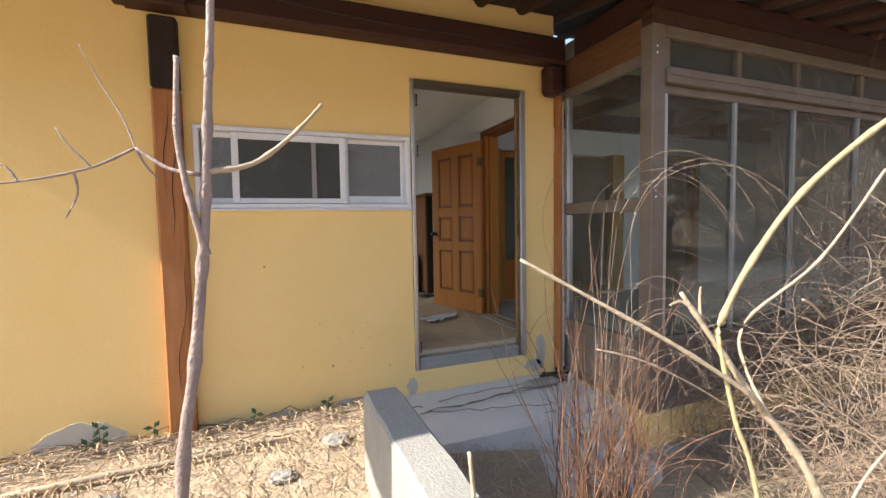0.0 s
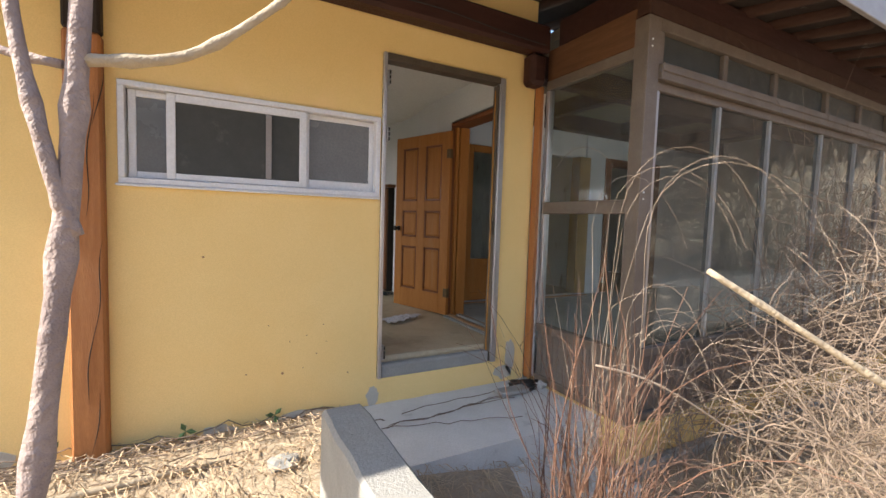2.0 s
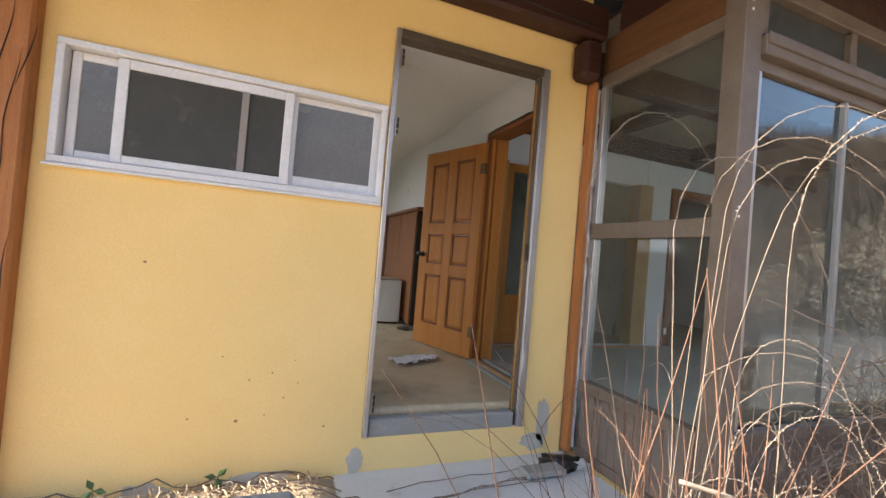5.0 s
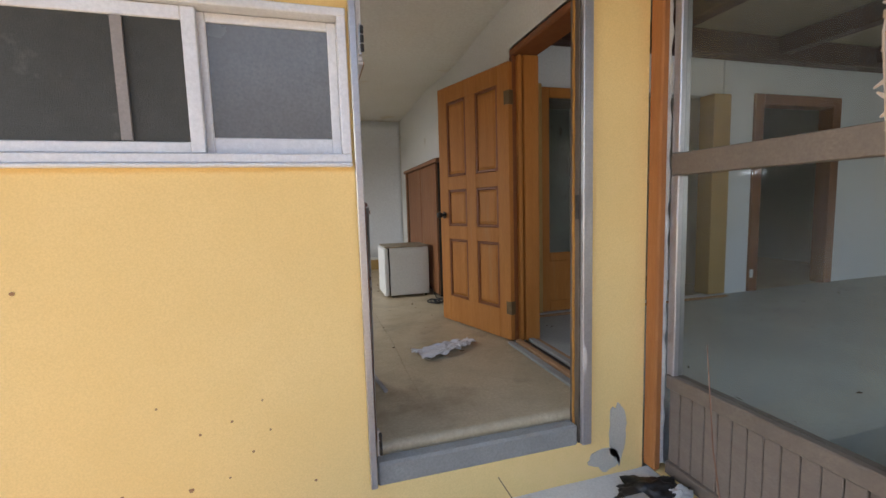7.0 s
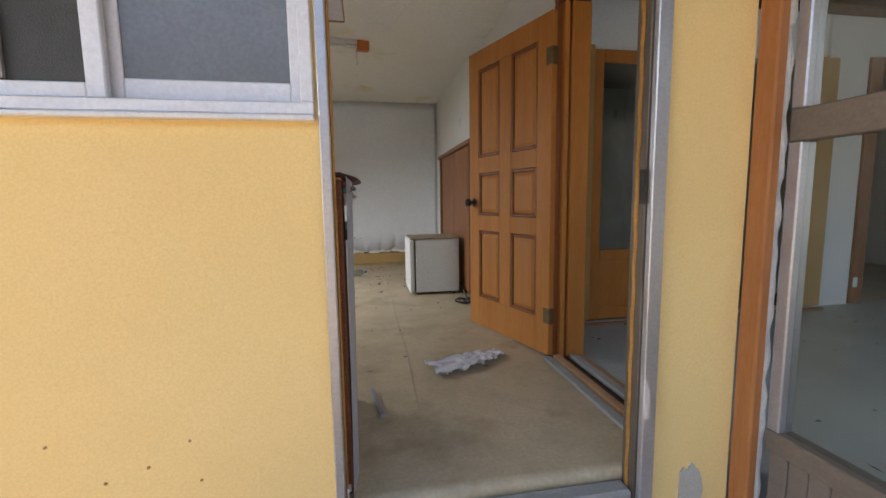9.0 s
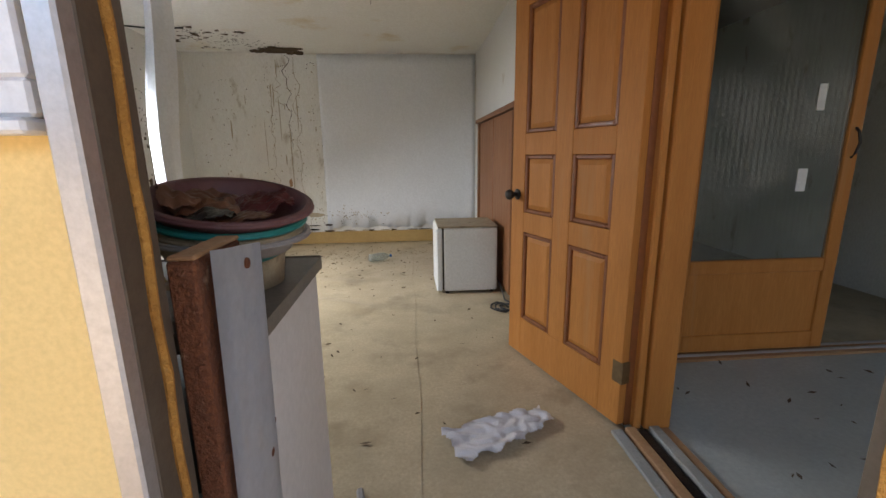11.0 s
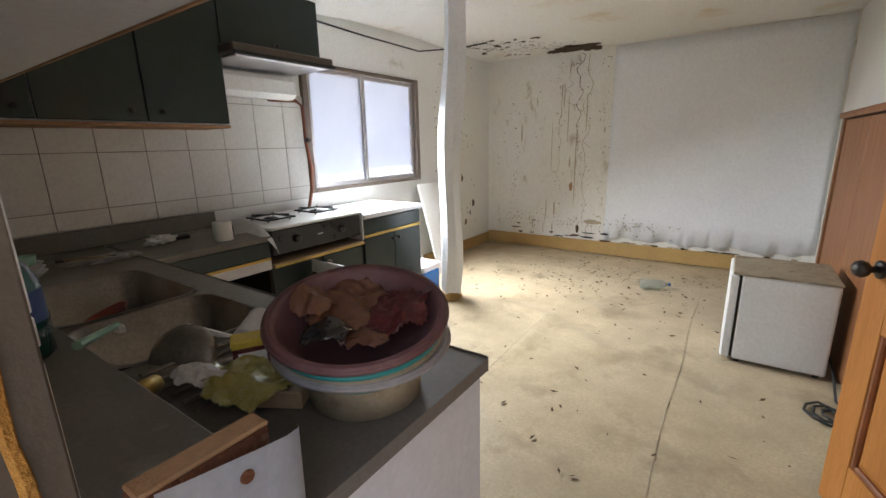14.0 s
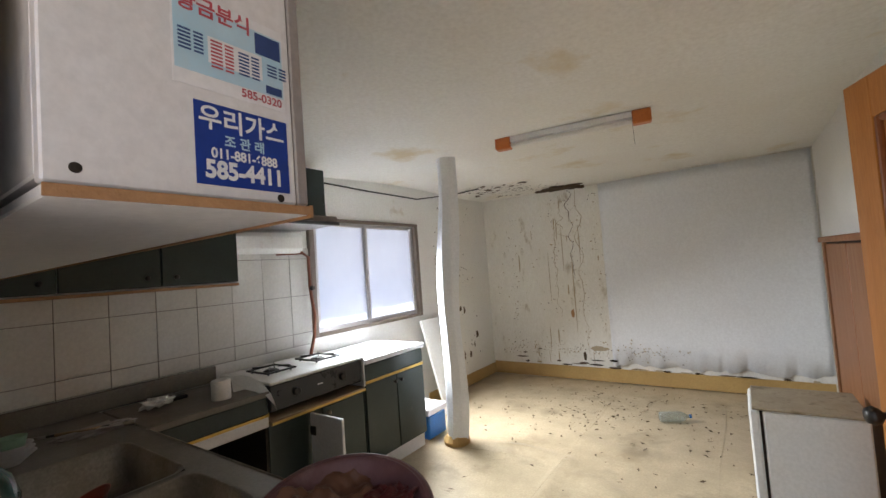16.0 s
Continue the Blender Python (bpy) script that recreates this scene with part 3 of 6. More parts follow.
# ---- entrance ----
door_frame = tagged(new("door_1"), "doorless entrance with a dull aluminium and brown metal frame", "door frame", "", "structure")
for x0, x1 in ((D0, D0 + 0.025), (D1 - 0.045, D1)):
    part("jamb", box((x0, x1, 2.745, 2.768, DZ0, DZ1), bevel=0.003), "alu", door_frame, "dull silver jamb")
for x0, x1, s in ((D0 + 0.002, D0 + 0.023, 1), (D1 - 0.05, D1 - 0.002, -1)):
    part("reveal", box((x0, x1, 2.77, 2.835, DZ0, DZ1 - 0.045), bevel=0.002), "bronze", door_frame, "dark brown metal reveal")
    ex = D0 + 0.0235 if s > 0 else D1 - 0.0505
    f = bmesh.new()
    tube([(ex + s * 0.001, 2.806 + 0.002 * math.sin(z * 40), z) for z in linspace(DZ0 + 0.02, DZ1 - 0.08, 60)], [0.006 + 0.0015 * noise.noise(Vector((0, s, k * 0.9))) for k in range(60)], 6, f)
    part("sealing_foam", f, "foam", door_frame, "crumbly orange sealing strip")
part("head", box((D0 + 0.026, D1 - 0.046, 2.745, 2.835, DZ1 - 0.045, DZ1), bevel=0.003), "bronze", door_frame)
part("threshold", box((D0 + 0.026, D1 - 0.054, 2.765, 2.8315, DZ0 - 0.01, -0.035), bevel=0.01), "concrete", door_frame, "rough cement threshold")
for z in (0.06, 1.50, 1.86):
    h = part("hinge_leaf", box((D0 + 0.031, D0 + 0.040, 2.742, 2.764, z - 0.05, z + 0.05), bevel=0.001), "alu", door_frame)
    for k in (-0.03, 0, 0.03):
        part("knuckle", tube([(D0 + 0.041, 2.738, z + k - 0.012), (D0 + 0.041, 2.738, z + k + 0.012)], 0.006, 8), "iron", h)
part("strike_plate", box((D1 - 0.056, D1 - 0.0535, 2.765, 2.79, 0.86, 0.96)), "iron", door_frame, "dark latch plate")

# mortar patches and pock marks on the wall


def blob(cx, cz, rx, rz, seed, y=WALL_OUT, depth=0.004):
    bm = bmesh.new()
    ring = [bm.verts.new((cx + math.cos(a) * rx * (1 + 0.35 * noise.noise(Vector((math.cos(a) * 2, math.sin(a) * 2, seed)))), y - depth, cz + math.sin(a) * rz * (1 + 0.4 * noise.noise(Vector((math.cos(a) * 2, math.sin(a) * 2, seed + 4)))))) for a in [k * math.tau / 28 for k in range(28)]]
    f = bm.faces.new(ring)
    r = bmesh.ops.extrude_face_region(bm, geom=[f])
    for v in r["geom"]:
        if isinstance(v, bmesh.types.BMVert):
            v.co.y = y + 0.002
    return bm


for k, (cx, cz, rx, rz) in enumerate(((-0.82, -0.26, 0.22, 0.13), (2.30, -0.10, 0.045, 0.14), (1.17, -0.24, 0.04, 0.07), (0.72, -0.28, 0.14, 0.03), (2.24, -0.22, 0.08, 0.05), (0.25, -0.30, 0.10, 0.05))):
    whole("mortar_patch", blob(cx, cz, rx, rz, k * 3.1), "patch", "bare grey mortar patch on the yellow wall", "mortar patch", group="wall patches")
for k, (cx, cz, r) in enumerate(((0.185, 0.712, 0.010), (0.60, -0.0, 0.012), (0.64, 0.19, 0.006), (0.74, 0.22, 0.006), (0.80, 0.10, 0.006), (0.72, 0.02, 0.005), (0.84, 0.28, 0.005), (0.86, 0.17, 0.005), (0.40, 0.02, 0.007), (0.52, 0.30, 0.005), (1.0, -0.05, 0.007))):
    whole("pock_mark", blob(cx, cz, r * 0.7, r * 0.6, k * 1.7, depth=0.003), "rawwood", "small dark pock mark in the yellow stucco", "pock mark", group="pock marks")

# ---- landing and parapet ----
para = bmesh.new()
sec = [(0.63, -0.70), (0.635, 0.13), (0.65, 0.145), (0.80, 0.145), (0.815, 0.13), (0.82, -0.70)]
rows = []
for y in linspace(0.93, 1.86, 20):
    rows.append([para.verts.new((x + 0.006 * noise.noise(Vector((x * 9, y * 6, z * 9))) + 0.015 * (1.86 - y), y, z + (0.008 * noise.noise(Vector((x * 7, y * 7, 2))) - (1.86 - y) * 0.02 if z > -0.5 else 0))) for x, z in sec])
for a, b in zip(rows, rows[1:]):
    for k in range(5):
        para.faces.new((a[k], a[k + 1], b[k + 1], b[k]))
para.faces.new(rows[0])
para.faces.new(rows[-1][::-1])
whole("parapet", para, "concrete", "low rough concrete wall beside the entrance step", "low wall")
whole("entrance_step", sheet(linspace(1.07, 2.47, 24), linspace(2.0, 2.768, 16), lambda x, y: -0.30 + 0.006 * noise.noise(Vector((x * 6, y * 6, 0))), thick=0.35), "stepconcrete", "worn concrete entrance step", "step", False)
whole("lower_step", sheet(linspace(1.04, 2.30, 24), linspace(1.55, 1.995, 10), lambda x, y: -0.46 + 0.008 * noise.noise(Vector((x * 6, y * 6, 7))), thick=0.3), "stepconcrete", "worn lower concrete step", "step")

# ---- glazed porch ----
structure("porch_plinth", box((PORCH_X - 0.02, HALL_E, PORCH_Y - 0.05, PORCH_Y + 0.035, -0.62, -0.30), (PORCH_X - 0.02, PORCH_X + 0.055, PORCH_Y + 0.036, 2.765, -0.62, -0.302)), "yellow", "yellow painted plinth under the porch", "plinth")
structure("porch_footing", box((PORCH_X - 0.10, HALL_E, PORCH_Y - 0.14, PORCH_Y - 0.052, -0.85, -0.50), bevel=0.02), "concrete", "grey broken cement footing", "footing")
porch = tagged(new("porch_glazing"), "taupe aluminium and glass porch front with ribbed lower panels", "porch", "", "structure")


def bar(name, s, m="porchwood", label=""):
    return part(name, box(s, bevel=0.004), m, porch, label)


bar("corner_post", (2.49, 2.60, PORCH_Y - 0.03, PORCH_Y + 0.07, -0.298, 2.20))
mull = [2.60, 3.28, 3.94, 4.78, 5.45, 6.10, 6.80, HALL_E]
bar("top_plate", (2.601, HALL_E, PORCH_Y - 0.03, PORCH_Y + 0.05, 2.13, 2.20))
bar("transom_rail", (2.601, HALL_E, PORCH_Y - 0.05, PORCH_Y + 0.05, 1.84, 1.93), "porchwood", "weathered taupe ledge")
whole("porch_beam", box((2.50, HALL_E, PORCH_Y - 0.02, PORCH_Y + 0.075, 2.202, 2.31), bevel=0.01), "rafter", "dark timber beam over the porch glazing", "beam")
# added filler over the hall ceiling's edge, dark like the shaded gap there
whole("porch_beam", box((2.53, HALL_E, PORCH_Y + 0.0, PORCH_Y + 0.06, 2.312, 2.47), (2.53, 2.552, PORCH_Y + 0.062, 2.62, 2.272, 2.47)), "beam", "added dark filler standing for the shaded gap under the rafters", "beam")
bar("upper_lip", (2.601, HALL_E, PORCH_Y - 0.06, PORCH_Y - 0.052, 1.885, 1.935))
for z in (2.02, 2.06, 1.12, 1.16, 0.02, 0.06):
    part("screw", lathe([(0.006, 0), (0.006, 0.003), (0.003, 0.005)], 8, pose(2.525, PORCH_Y - 0.0302, z, 90)), "paper", porch, "pale screw head")
bar("head_rail", (2.601, HALL_E, PORCH_Y - 0.01, PORCH_Y + 0.04, 1.785, 1.838), "porchwood")
bar("sill_rail", (2.601, HALL_E, PORCH_Y - 0.025, PORCH_Y + 0.045, 0.13, 0.185))
bar("base_rail", (2.601, HALL_E, PORCH_Y - 0.02, PORCH_Y + 0.045, -0.298, -0.24))
for i, x in enumerate(mull[:-1]):
    x1 = mull[i + 1]
    w = 0.045 if i == 0 else 0.028
    bar("mullion", (x + 0.001, x + w, PORCH_Y - 0.012, PORCH_Y + 0.042, 0.187, 1.783), "alu" if i == 0 else "dullalu", "pale aluminium mullion")
    bar("upper_mullion", (x + 0.001, x + 0.05, PORCH_Y - 0.02, PORCH_Y + 0.045, 1.936, 2.128))
    p = bar("pane", (x + w + 0.001, x1, PORCH_Y + 0.012, PORCH_Y + 0.016, 0.187, 1.783), "pane", "dusty reflecting pane")
    p.visible_shadow = False
    p = bar("upper_pane", (x + 0.051, x1, PORCH_Y + 0.012, PORCH_Y + 0.016, 1.936, 2.128), "screen", "dark dusty upper pane")
slat_me = None


def ribs(along, a0, a1, fixed, z0, z1):
    """Narrow upright boards of a ribbed panel, all on one mesh."""
    global slat_me
    n = round((a1 - a0) / 0.062)
    w = (a1 - a0) / n
    for k in range(n):
        c = a0 + (k + 0.5) * w
        if slat_me is None:
            b = box((-0.0285, 0.0285, -0.008, 0.008, 0, 1), bevel=0.003)
            slat_me = bpy.data.meshes.new("slat")
            b.to_mesh(slat_me)
            b.free()
            slat_me.materials.append(M["porchpanel"])
        o = new("slat", slat_me)
        o.parent = porch
        o.matrix_world = (pose(c, fixed, z0) if along == "x" else pose(fixed, c, z0, 0, 0, 90)) @ Matrix.Diagonal((1, 1, z1 - z0, 1))


ribs("x", 2.602, 5.4, PORCH_Y + 0.01, -0.24, 0.13)
bar("lower_panel", (2.602, HALL_E, PORCH_Y + 0.022, PORCH_Y + 0.035, -0.24, 0.13), "porchpanel")
# side towards the entrance
ribs("y", PORCH_Y + 0.072, 2.70, PORCH_X + 0.025, -0.24, 0.10)
for n, s, m in (("side_backing", (2.536, 2.546, PORCH_Y + 0.072, 2.70, -0.24, 0.10), "porchpanel"), ("side_base_rail", (2.50, 2.55, PORCH_Y + 0.071, 2.70, -0.298, -0.241), "porchwood"), ("side_sill", (2.495, 2.56, PORCH_Y + 0.071, 2.70, 0.102, 0.165), "porchwood"), ("side_rail", (2.497, 2.55, PORCH_Y + 0.071, 2.70, 1.03, 1.12), "porchwood"),
                ("side_head", (2.497, 2.55, PORCH_Y + 0.071, 2.70, 1.97, 2.04), "porchwood"), ("side_board", (2.50, 2.54, PORCH_Y + 0.071, 2.70, 2.042, 2.27), "brownwood_dark"), ("side_stile", (2.497, 2.55, 2.66, 2.70, 0.166, 1.029), "alu"), ("side_stile", (2.497, 2.55, 2.66, 2.70, 1.121, 1.969), "alu")):
    bar(n, s, m)
for z0, z1 in ((0.167, 1.028), (1.122, 1.968)):
    p = bar("side_pane", (2.52, 2.524, PORCH_Y + 0.072, 2.659, z0, z1), "pane_clean", "clear dusty pane")
    p.visible_shadow = False

# ---- inside: doors between kitchen and hall ----
jambs = tagged(new("door_2_frame"), "dark orange wooden door frame with a worn threshold track", "door frame", "", "structure")
part("jamb", box((2.325, 2.355, OY1 - 0.03, OY1 + 0.045, 0.004, OZ), (2.365, 2.47, OY1 - 0.035, OY1 + 0.045, 0.004, OZ), bevel=0.006), "doorwood", jambs)
part("jamb_groove", box((2.30, 2.365, OY1 + 0.002, OY1 + 0.042, 0.006, OZ - 0.002)), "mould_dark", jambs)
part("head", box((2.30, 2.47, WALL_IN + 0.014, OY1 + 0.045, OZ + 0.002, OZ + 0.06), bevel=0.006), "mould_dark", jambs)
for k, (x0, x1, z) in enumerate(((2.23, 2.275, 0.018), (2.285, 2.325, 0.026), (2.335, 2.37, 0.012), (2.38, 2.42, 0.024), (2.43, 2.46, 0.014))):
    part("track", box((x0, x1, WALL_IN + 0.02, OY1 - 0.036, 0.002, z), bevel=0.003), ("concrete", "rawwood", "iron", "concrete", "rawwood")[k], jambs, "dusty worn threshold strip")

door = thing("panel_door", "orange varnished six-panel wooden door standing open", "door", at=(2.285, 3.80, 0.012), rz=108.5)
DW, DH = 0.80, 1.82
cols, rws = ((0.11, 0.345), (0.455, 0.69)), ((0.20, 0.66), (0.76, 1.04), (1.14, 1.70))
frame_bm = box((0, 0.11, -0.018, 0.018, 0, DH), (0.69, DW, -0.018, 0.018, 0, DH), (0.345, 0.455, -0.018, 0.018, 0.20, 1.70), (0.11, 0.69, -0.018, 0.018, 0, 0.20), (0.11, 0.69, -0.018, 0.018, 1.70, DH), bevel=0.002)
for x0, x1 in cols:
    box((x0, x1, -0.018, 0.018, 0.66, 0.76), (x0, x1, -0.018, 0.018, 1.04, 1.14), bevel=0.002, bm=frame_bm)
part("door_leaf", frame_bm, "doorwood", door)
for x0, x1 in cols:
    for z0, z1 in rws:
        mo = bmesh.new()
        t = 0.02
        for s in ((x0, x0 + t, z0, z1), (x1 - t, x1, z0, z1), (x0 + t, x1 - t, z0, z0 + t), (x0 + t, x1 - t, z1 - t, z1)):
            box((s[0], s[1], -0.0165, 0.0165, s[2], s[3]), bevel=0.005, bm=mo)
        part("moulding", mo, "mould_dark", door, "dark bevelled moulding")
        pn = bmesh.new()
        for sgn in (-1, 1):
            lo = [pn.verts.new((x, sgn * 0.004, z)) for x, z in ((x0 + t, z0 + t), (x1 - t, z0 + t), (x1 - t, z1 - t), (x0 + t, z1 - t))]
            i = 0.022
            hi = [pn.verts.new((x, sgn * 0.013, z)) for x, z in ((x0 + t + i, z0 + t + i), (x1 - t - i, z0 + t + i), (x1 - t - i, z1 - t - i), (x0 + t + i, z1 - t - i))]
            for k in range(4):
                pn.faces.new((lo[k], lo[(k + 1) % 4], hi[(k + 1) % 4], hi[k]))
            pn.faces.new(hi)
        part("door_panel", pn, "doorwood", door)
for sgn in (-1, 1):
    kn = part("door_knob", lathe([(0.010, 0), (0.010, 0.025), (0.022, 0.035), (0.027, 0.048), (0.022, 0.062), (0.008, 0.068)], 20, pose(DW - 0.055, sgn * 0.018, 0.845, -90 * sgn)), "iron", door, "tarnished round knob", True)
    part("rosette", lathe([(0.028, 0), (0.028, 0.003), (0.02, 0.007)], 20, pose(DW - 0.055, sgn * 0.0182, 0.845, -90 * sgn)), "iron", kn, "", True)
for z in (0.22, 1.6):
    part("hinge", box((-0.006, 0.045, -0.0215, 0.0185, z - 0.045, z + 0.045), bevel=0.002), "brass", door, "dark brass butt hinge")

# sliding glazed door of the hall
slide = thing("sliding_door", "orange wooden sliding door with ribbed glass", "sliding door")
SX0, SX1, SY = 2.80, 3.66, 4.32
for n, s in (("stile", (SX0, SX0 + 0.07, SY, SY + 0.03, 0.03, 1.84)), ("stile", (SX1 - 0.07, SX1, SY, SY + 0.03, 0.03, 1.84)), ("rail", (SX0 + 0.07, SX1 - 0.07, SY, SY + 0.03, 0.03, 0.12)), ("rail", (SX0 + 0.07, SX1 - 0.07, SY, SY + 0.03, 0.45, 0.52)), ("rail", (SX0 + 0.07, SX1 - 0.07, SY, SY + 0.03, 1.76, 1.84))):
    part(n, box(s, bevel=0.004), "doorwood", slide)
part("kick_panel", box((SX0 + 0.07, SX1 - 0.07, SY + 0.012, SY + 0.02, 0.12, 0.45)), "doorwood", slide)
rib = bmesh.new()
n = 46
a = [(SX0 + 0.07 + (SX1 - SX0 - 0.14) * k / n, SY + 0.014 + (0.005 if k % 2 else 0)) for k in range(n + 1)]
lo, hi = [rib.verts.new((x, y, 0.52)) for x, y in a], [rib.verts.new((x, y, 1.76)) for x, y in a]
for k in range(n):
    rib.faces.new((lo[k], lo[k + 1], hi[k + 1], hi[k]))
M["ribglass"] = glass("ribbed_green_glass", (0.50, 0.60, 0.55), 0.2, 0.12)
part("ribbed_glass", rib, "ribglass", slide, "ribbed greenish glass with paper scraps")
part("pull", tube([(SX1 - 0.035, SY - 0.001, 1.02), (SX1 - 0.04, SY - 0.022, 1.04), (SX1 - 0.03, SY - 0.026, 1.09), (SX1 - 0.04, SY - 0.022, 1.14), (SX1 - 0.035, SY - 0.001, 1.16)], 0.006, 8), "iron", slide, "black wrought pull handle", True)
for x0, x1, z0, z1 in ((3.41, 3.45, 1.24, 1.36), (3.37, 3.42, 0.86, 0.97)):
    part("paper_scrap", box((x0, x1, SY + 0.008, SY + 0.010, z0, z1)), "paper", slide, "torn white paper scrap")
rail = tagged(new("sliding_track"), "dusty wooden sill with metal tracks", "door track", "", "structure")
for y0, y1, z, m in ((4.27, 4.39, 0.016, "rawwood"), (4.30, 4.31, 0.028, "alu"), (4.355, 4.365, 0.028, "alu")):
    part("track", box((2.62, 4.72, y0, y1, 0.002, z)), m, rail)
structure("door_jamb_hall", box((2.62, 2.795, 4.30, 4.40, 0.03, 1.86), (4.52, 4.718, 4.30, 4.46, 0.03, 1.86), bevel=0.006), "ochre", "ochre wooden jamb of the hall doorway", "jamb")
structure("door_3_frame", box((5.085, 5.20, 4.36, 4.50, 0.002, 1.9), (6.13, 6.245, 4.36, 4.50, 0.002, 1.9), (5.2, 6.13, 4.36, 4.50, 1.80, 1.9), bevel=0.006), "closet", "dark brown door frame", "door frame")
whole("wall_socket", box((5.09, 5.13, 4.348, 4.359, 0.14, 0.22), bevel=0.004), "paper", "small white wall socket on the dark frame", "socket")

# ---- kitchen: finishes ----
kw = tagged(new("window_2"), "brown-framed sliding kitchen window with frosted panes", "window", "", "structure")
part("frame", box((WEST - 0.09, WEST + 0.03, KY0 - 0.03, KY0 + 0.02, KZ0 - 0.03, KZ1 + 0.03), (WEST - 0.09, WEST + 0.03, KY1 - 0.02, KY1 + 0.03, KZ0 - 0.03, KZ1 + 0.03), (WEST - 0.09, WEST + 0.03, KY0 + 0.02, KY1 - 0.02, KZ1, KZ1 + 0.03), (WEST - 0.09, WEST + 0.03, KY0 + 0.02, KY1 - 0.02, KZ0 - 0.03, KZ0), bevel=0.004), "porchwood", kw)
for y0, y1, x in ((KY0 + 0.02, 5.46, WEST - 0.005), (5.41, KY1 - 0.02, WEST - 0.03)):
    s = part("sash", box((x, x + 0.022, y0, y0 + 0.03, KZ0, KZ1), (x, x + 0.022, y1 - 0.035, y1, KZ0, KZ1), (x, x + 0.022, y0 + 0.03, y1 - 0.035, KZ0, KZ0 + 0.035), (x, x + 0.022, y0 + 0.03, y1 - 0.035, KZ1 - 0.03, KZ1), bevel=0.003), "alu", kw)
    pane = part("pane", box((x + 0.001, x + 0.005, y0 + 0.03, y1 - 0.035, KZ0 + 0.035, KZ1 - 0.03)), "frosted", s, "frosted white pane")
part("latch", box((WEST + 0.018, WEST + 0.03, 5.43, 5.45, 1.36, 1.41), bevel=0.003), "alu", kw)

# backing for the tiles, then the tiles one by one at the end of the file
structure("tile_backing", box((WEST + 0.001, WEST + 0.007, 2.905, 4.845, 0.885, 1.60)), "grout", "dark grout behind the wall tiles", "wall")

# papers on the far wall
pp = bmesh.new()
nx, nz = 46, 14
grid = []
for i in range(nx + 1):
    x = 0.48 + (2.285 - 0.48) * i / nx
    edge = 0.20 + 0.05 * noise.noise(Vector((x * 5, 0, 2))) + 0.04 * noise.noise(Vector((x * 17, 0, 4)))
    grid.append([])
    for j in range(nz + 1):
        z = edge + (2.185 - edge) * (j / nz) ** 0.8
        curl = max(0, 1 - (z - edge) / 0.12)
        grid[-1].append(pp.verts.new((x, FAR - 0.005 - 0.035 * curl ** 2 * abs(noise.noise(Vector((x * 6, 1, 1)))) * 2 - 0.003 * noise.noise(Vector((x * 3, z * 3, 0))), z)))
for i in range(nx):
    for j in range(nz):
        pp.faces.new((grid[i][j], grid[i + 1][j], grid[i + 1][j + 1], grid[i][j + 1]))
r = bmesh.ops.extrude_face_region(pp, geom=pp.faces[:])
for v in r["geom"]:
    if isinstance(v, bmesh.types.BMVert):
        v.co.y += 0.002
whole("lining_paper", pp, "newpaper", "pale new lining paper with a torn curling bottom edge", "wallpaper", True)
structure("skirting", box((WEST + 0.01, 2.28, FAR - 0.012, FAR - 0.0005, 0.005, 0.15), (WEST + 0.001, WEST + 0.012, 6.2, FAR - 0.013, 0.005, 0.13)), "ochre", "ochre paper skirting with dark stains", "skirting")


def scab(name, cx, cz, rx, rz, seed, material, label, y=FAR):
    return whole(name, blob(cx, cz, rx, rz, seed, y=y, depth=0.0035), material, label, "stain", group="wall stains")


for k, (cx, cz, rx, rz) in enumerate(((0.18, 0.27, 0.018, 0.05), (0.16, 0.19, 0.05, 0.012), (0.12, 1.0, 0.006, 0.42), (0.02, 1.5, 0.004, 0.26), (0.22, 1.55, 0.004, 0.20), (-0.16, 1.2, 0.003, 0.3), (-0.35, 0.33, 0.02, 0.008), (0.35, 0.36, 0.10, 0.025), (0.08, 0.75, 0.02, 0.05), (-0.55, 0.28, 0.02, 0.01))):
    scab("mould_streak", cx, cz, rx, rz, k * 2.3, "debris" if k in (0, 1, 6, 9) else "rawwood" if k == 8 else "mouldstreak", "dark mould streak on the papered wall")
# rotten corner of the ceiling
for k, (x, y, rx, ry, rz) in enumerate(((0.12, 7.42, 0.20, 0.10, 0.045), (-0.10, 7.50, 0.07, 0.05, 0.03), (0.25, 7.52, 0.08, 0.06, 0.05))):
    whole("rotten_plaster", crumple((rx, ry, rz), 3.3 + k, 0.6, at=(x, y, 2.195), cuts=3), "debris", "rotten dark plaster hanging from the ceiling", "rotten plaster", group="ceiling damage")
for k in range(26):
    a, rr = random.uniform(0, 6.28), random.uniform(0.02, 0.5)
    x, y = -0.45 + rr * math.cos(a), 7.05 + rr * math.sin(a) * 0.9
    whole("mould_spot", crumple((random.uniform(0.006, 0.03), random.uniform(0.006, 0.03), 0.004), k, 0.7, at=(x, min(y, 7.6), 2.192), cuts=2), "debris", "dark mould spot on the ceiling paper", "mould spot", group="ceiling mould")
for k in range(16):
    y, z = random.uniform(6.55, 7.3), random.uniform(0.3, 1.75)
    whole("mould_spot", crumple((0.004, random.uniform(0.006, 0.03), random.uniform(0.01, 0.05)), k + 40, 0.7, at=(WEST + 0.002, y, z), cuts=2), "debris", "dark mould spot on the wall paper", "mould spot", group="wall mould")
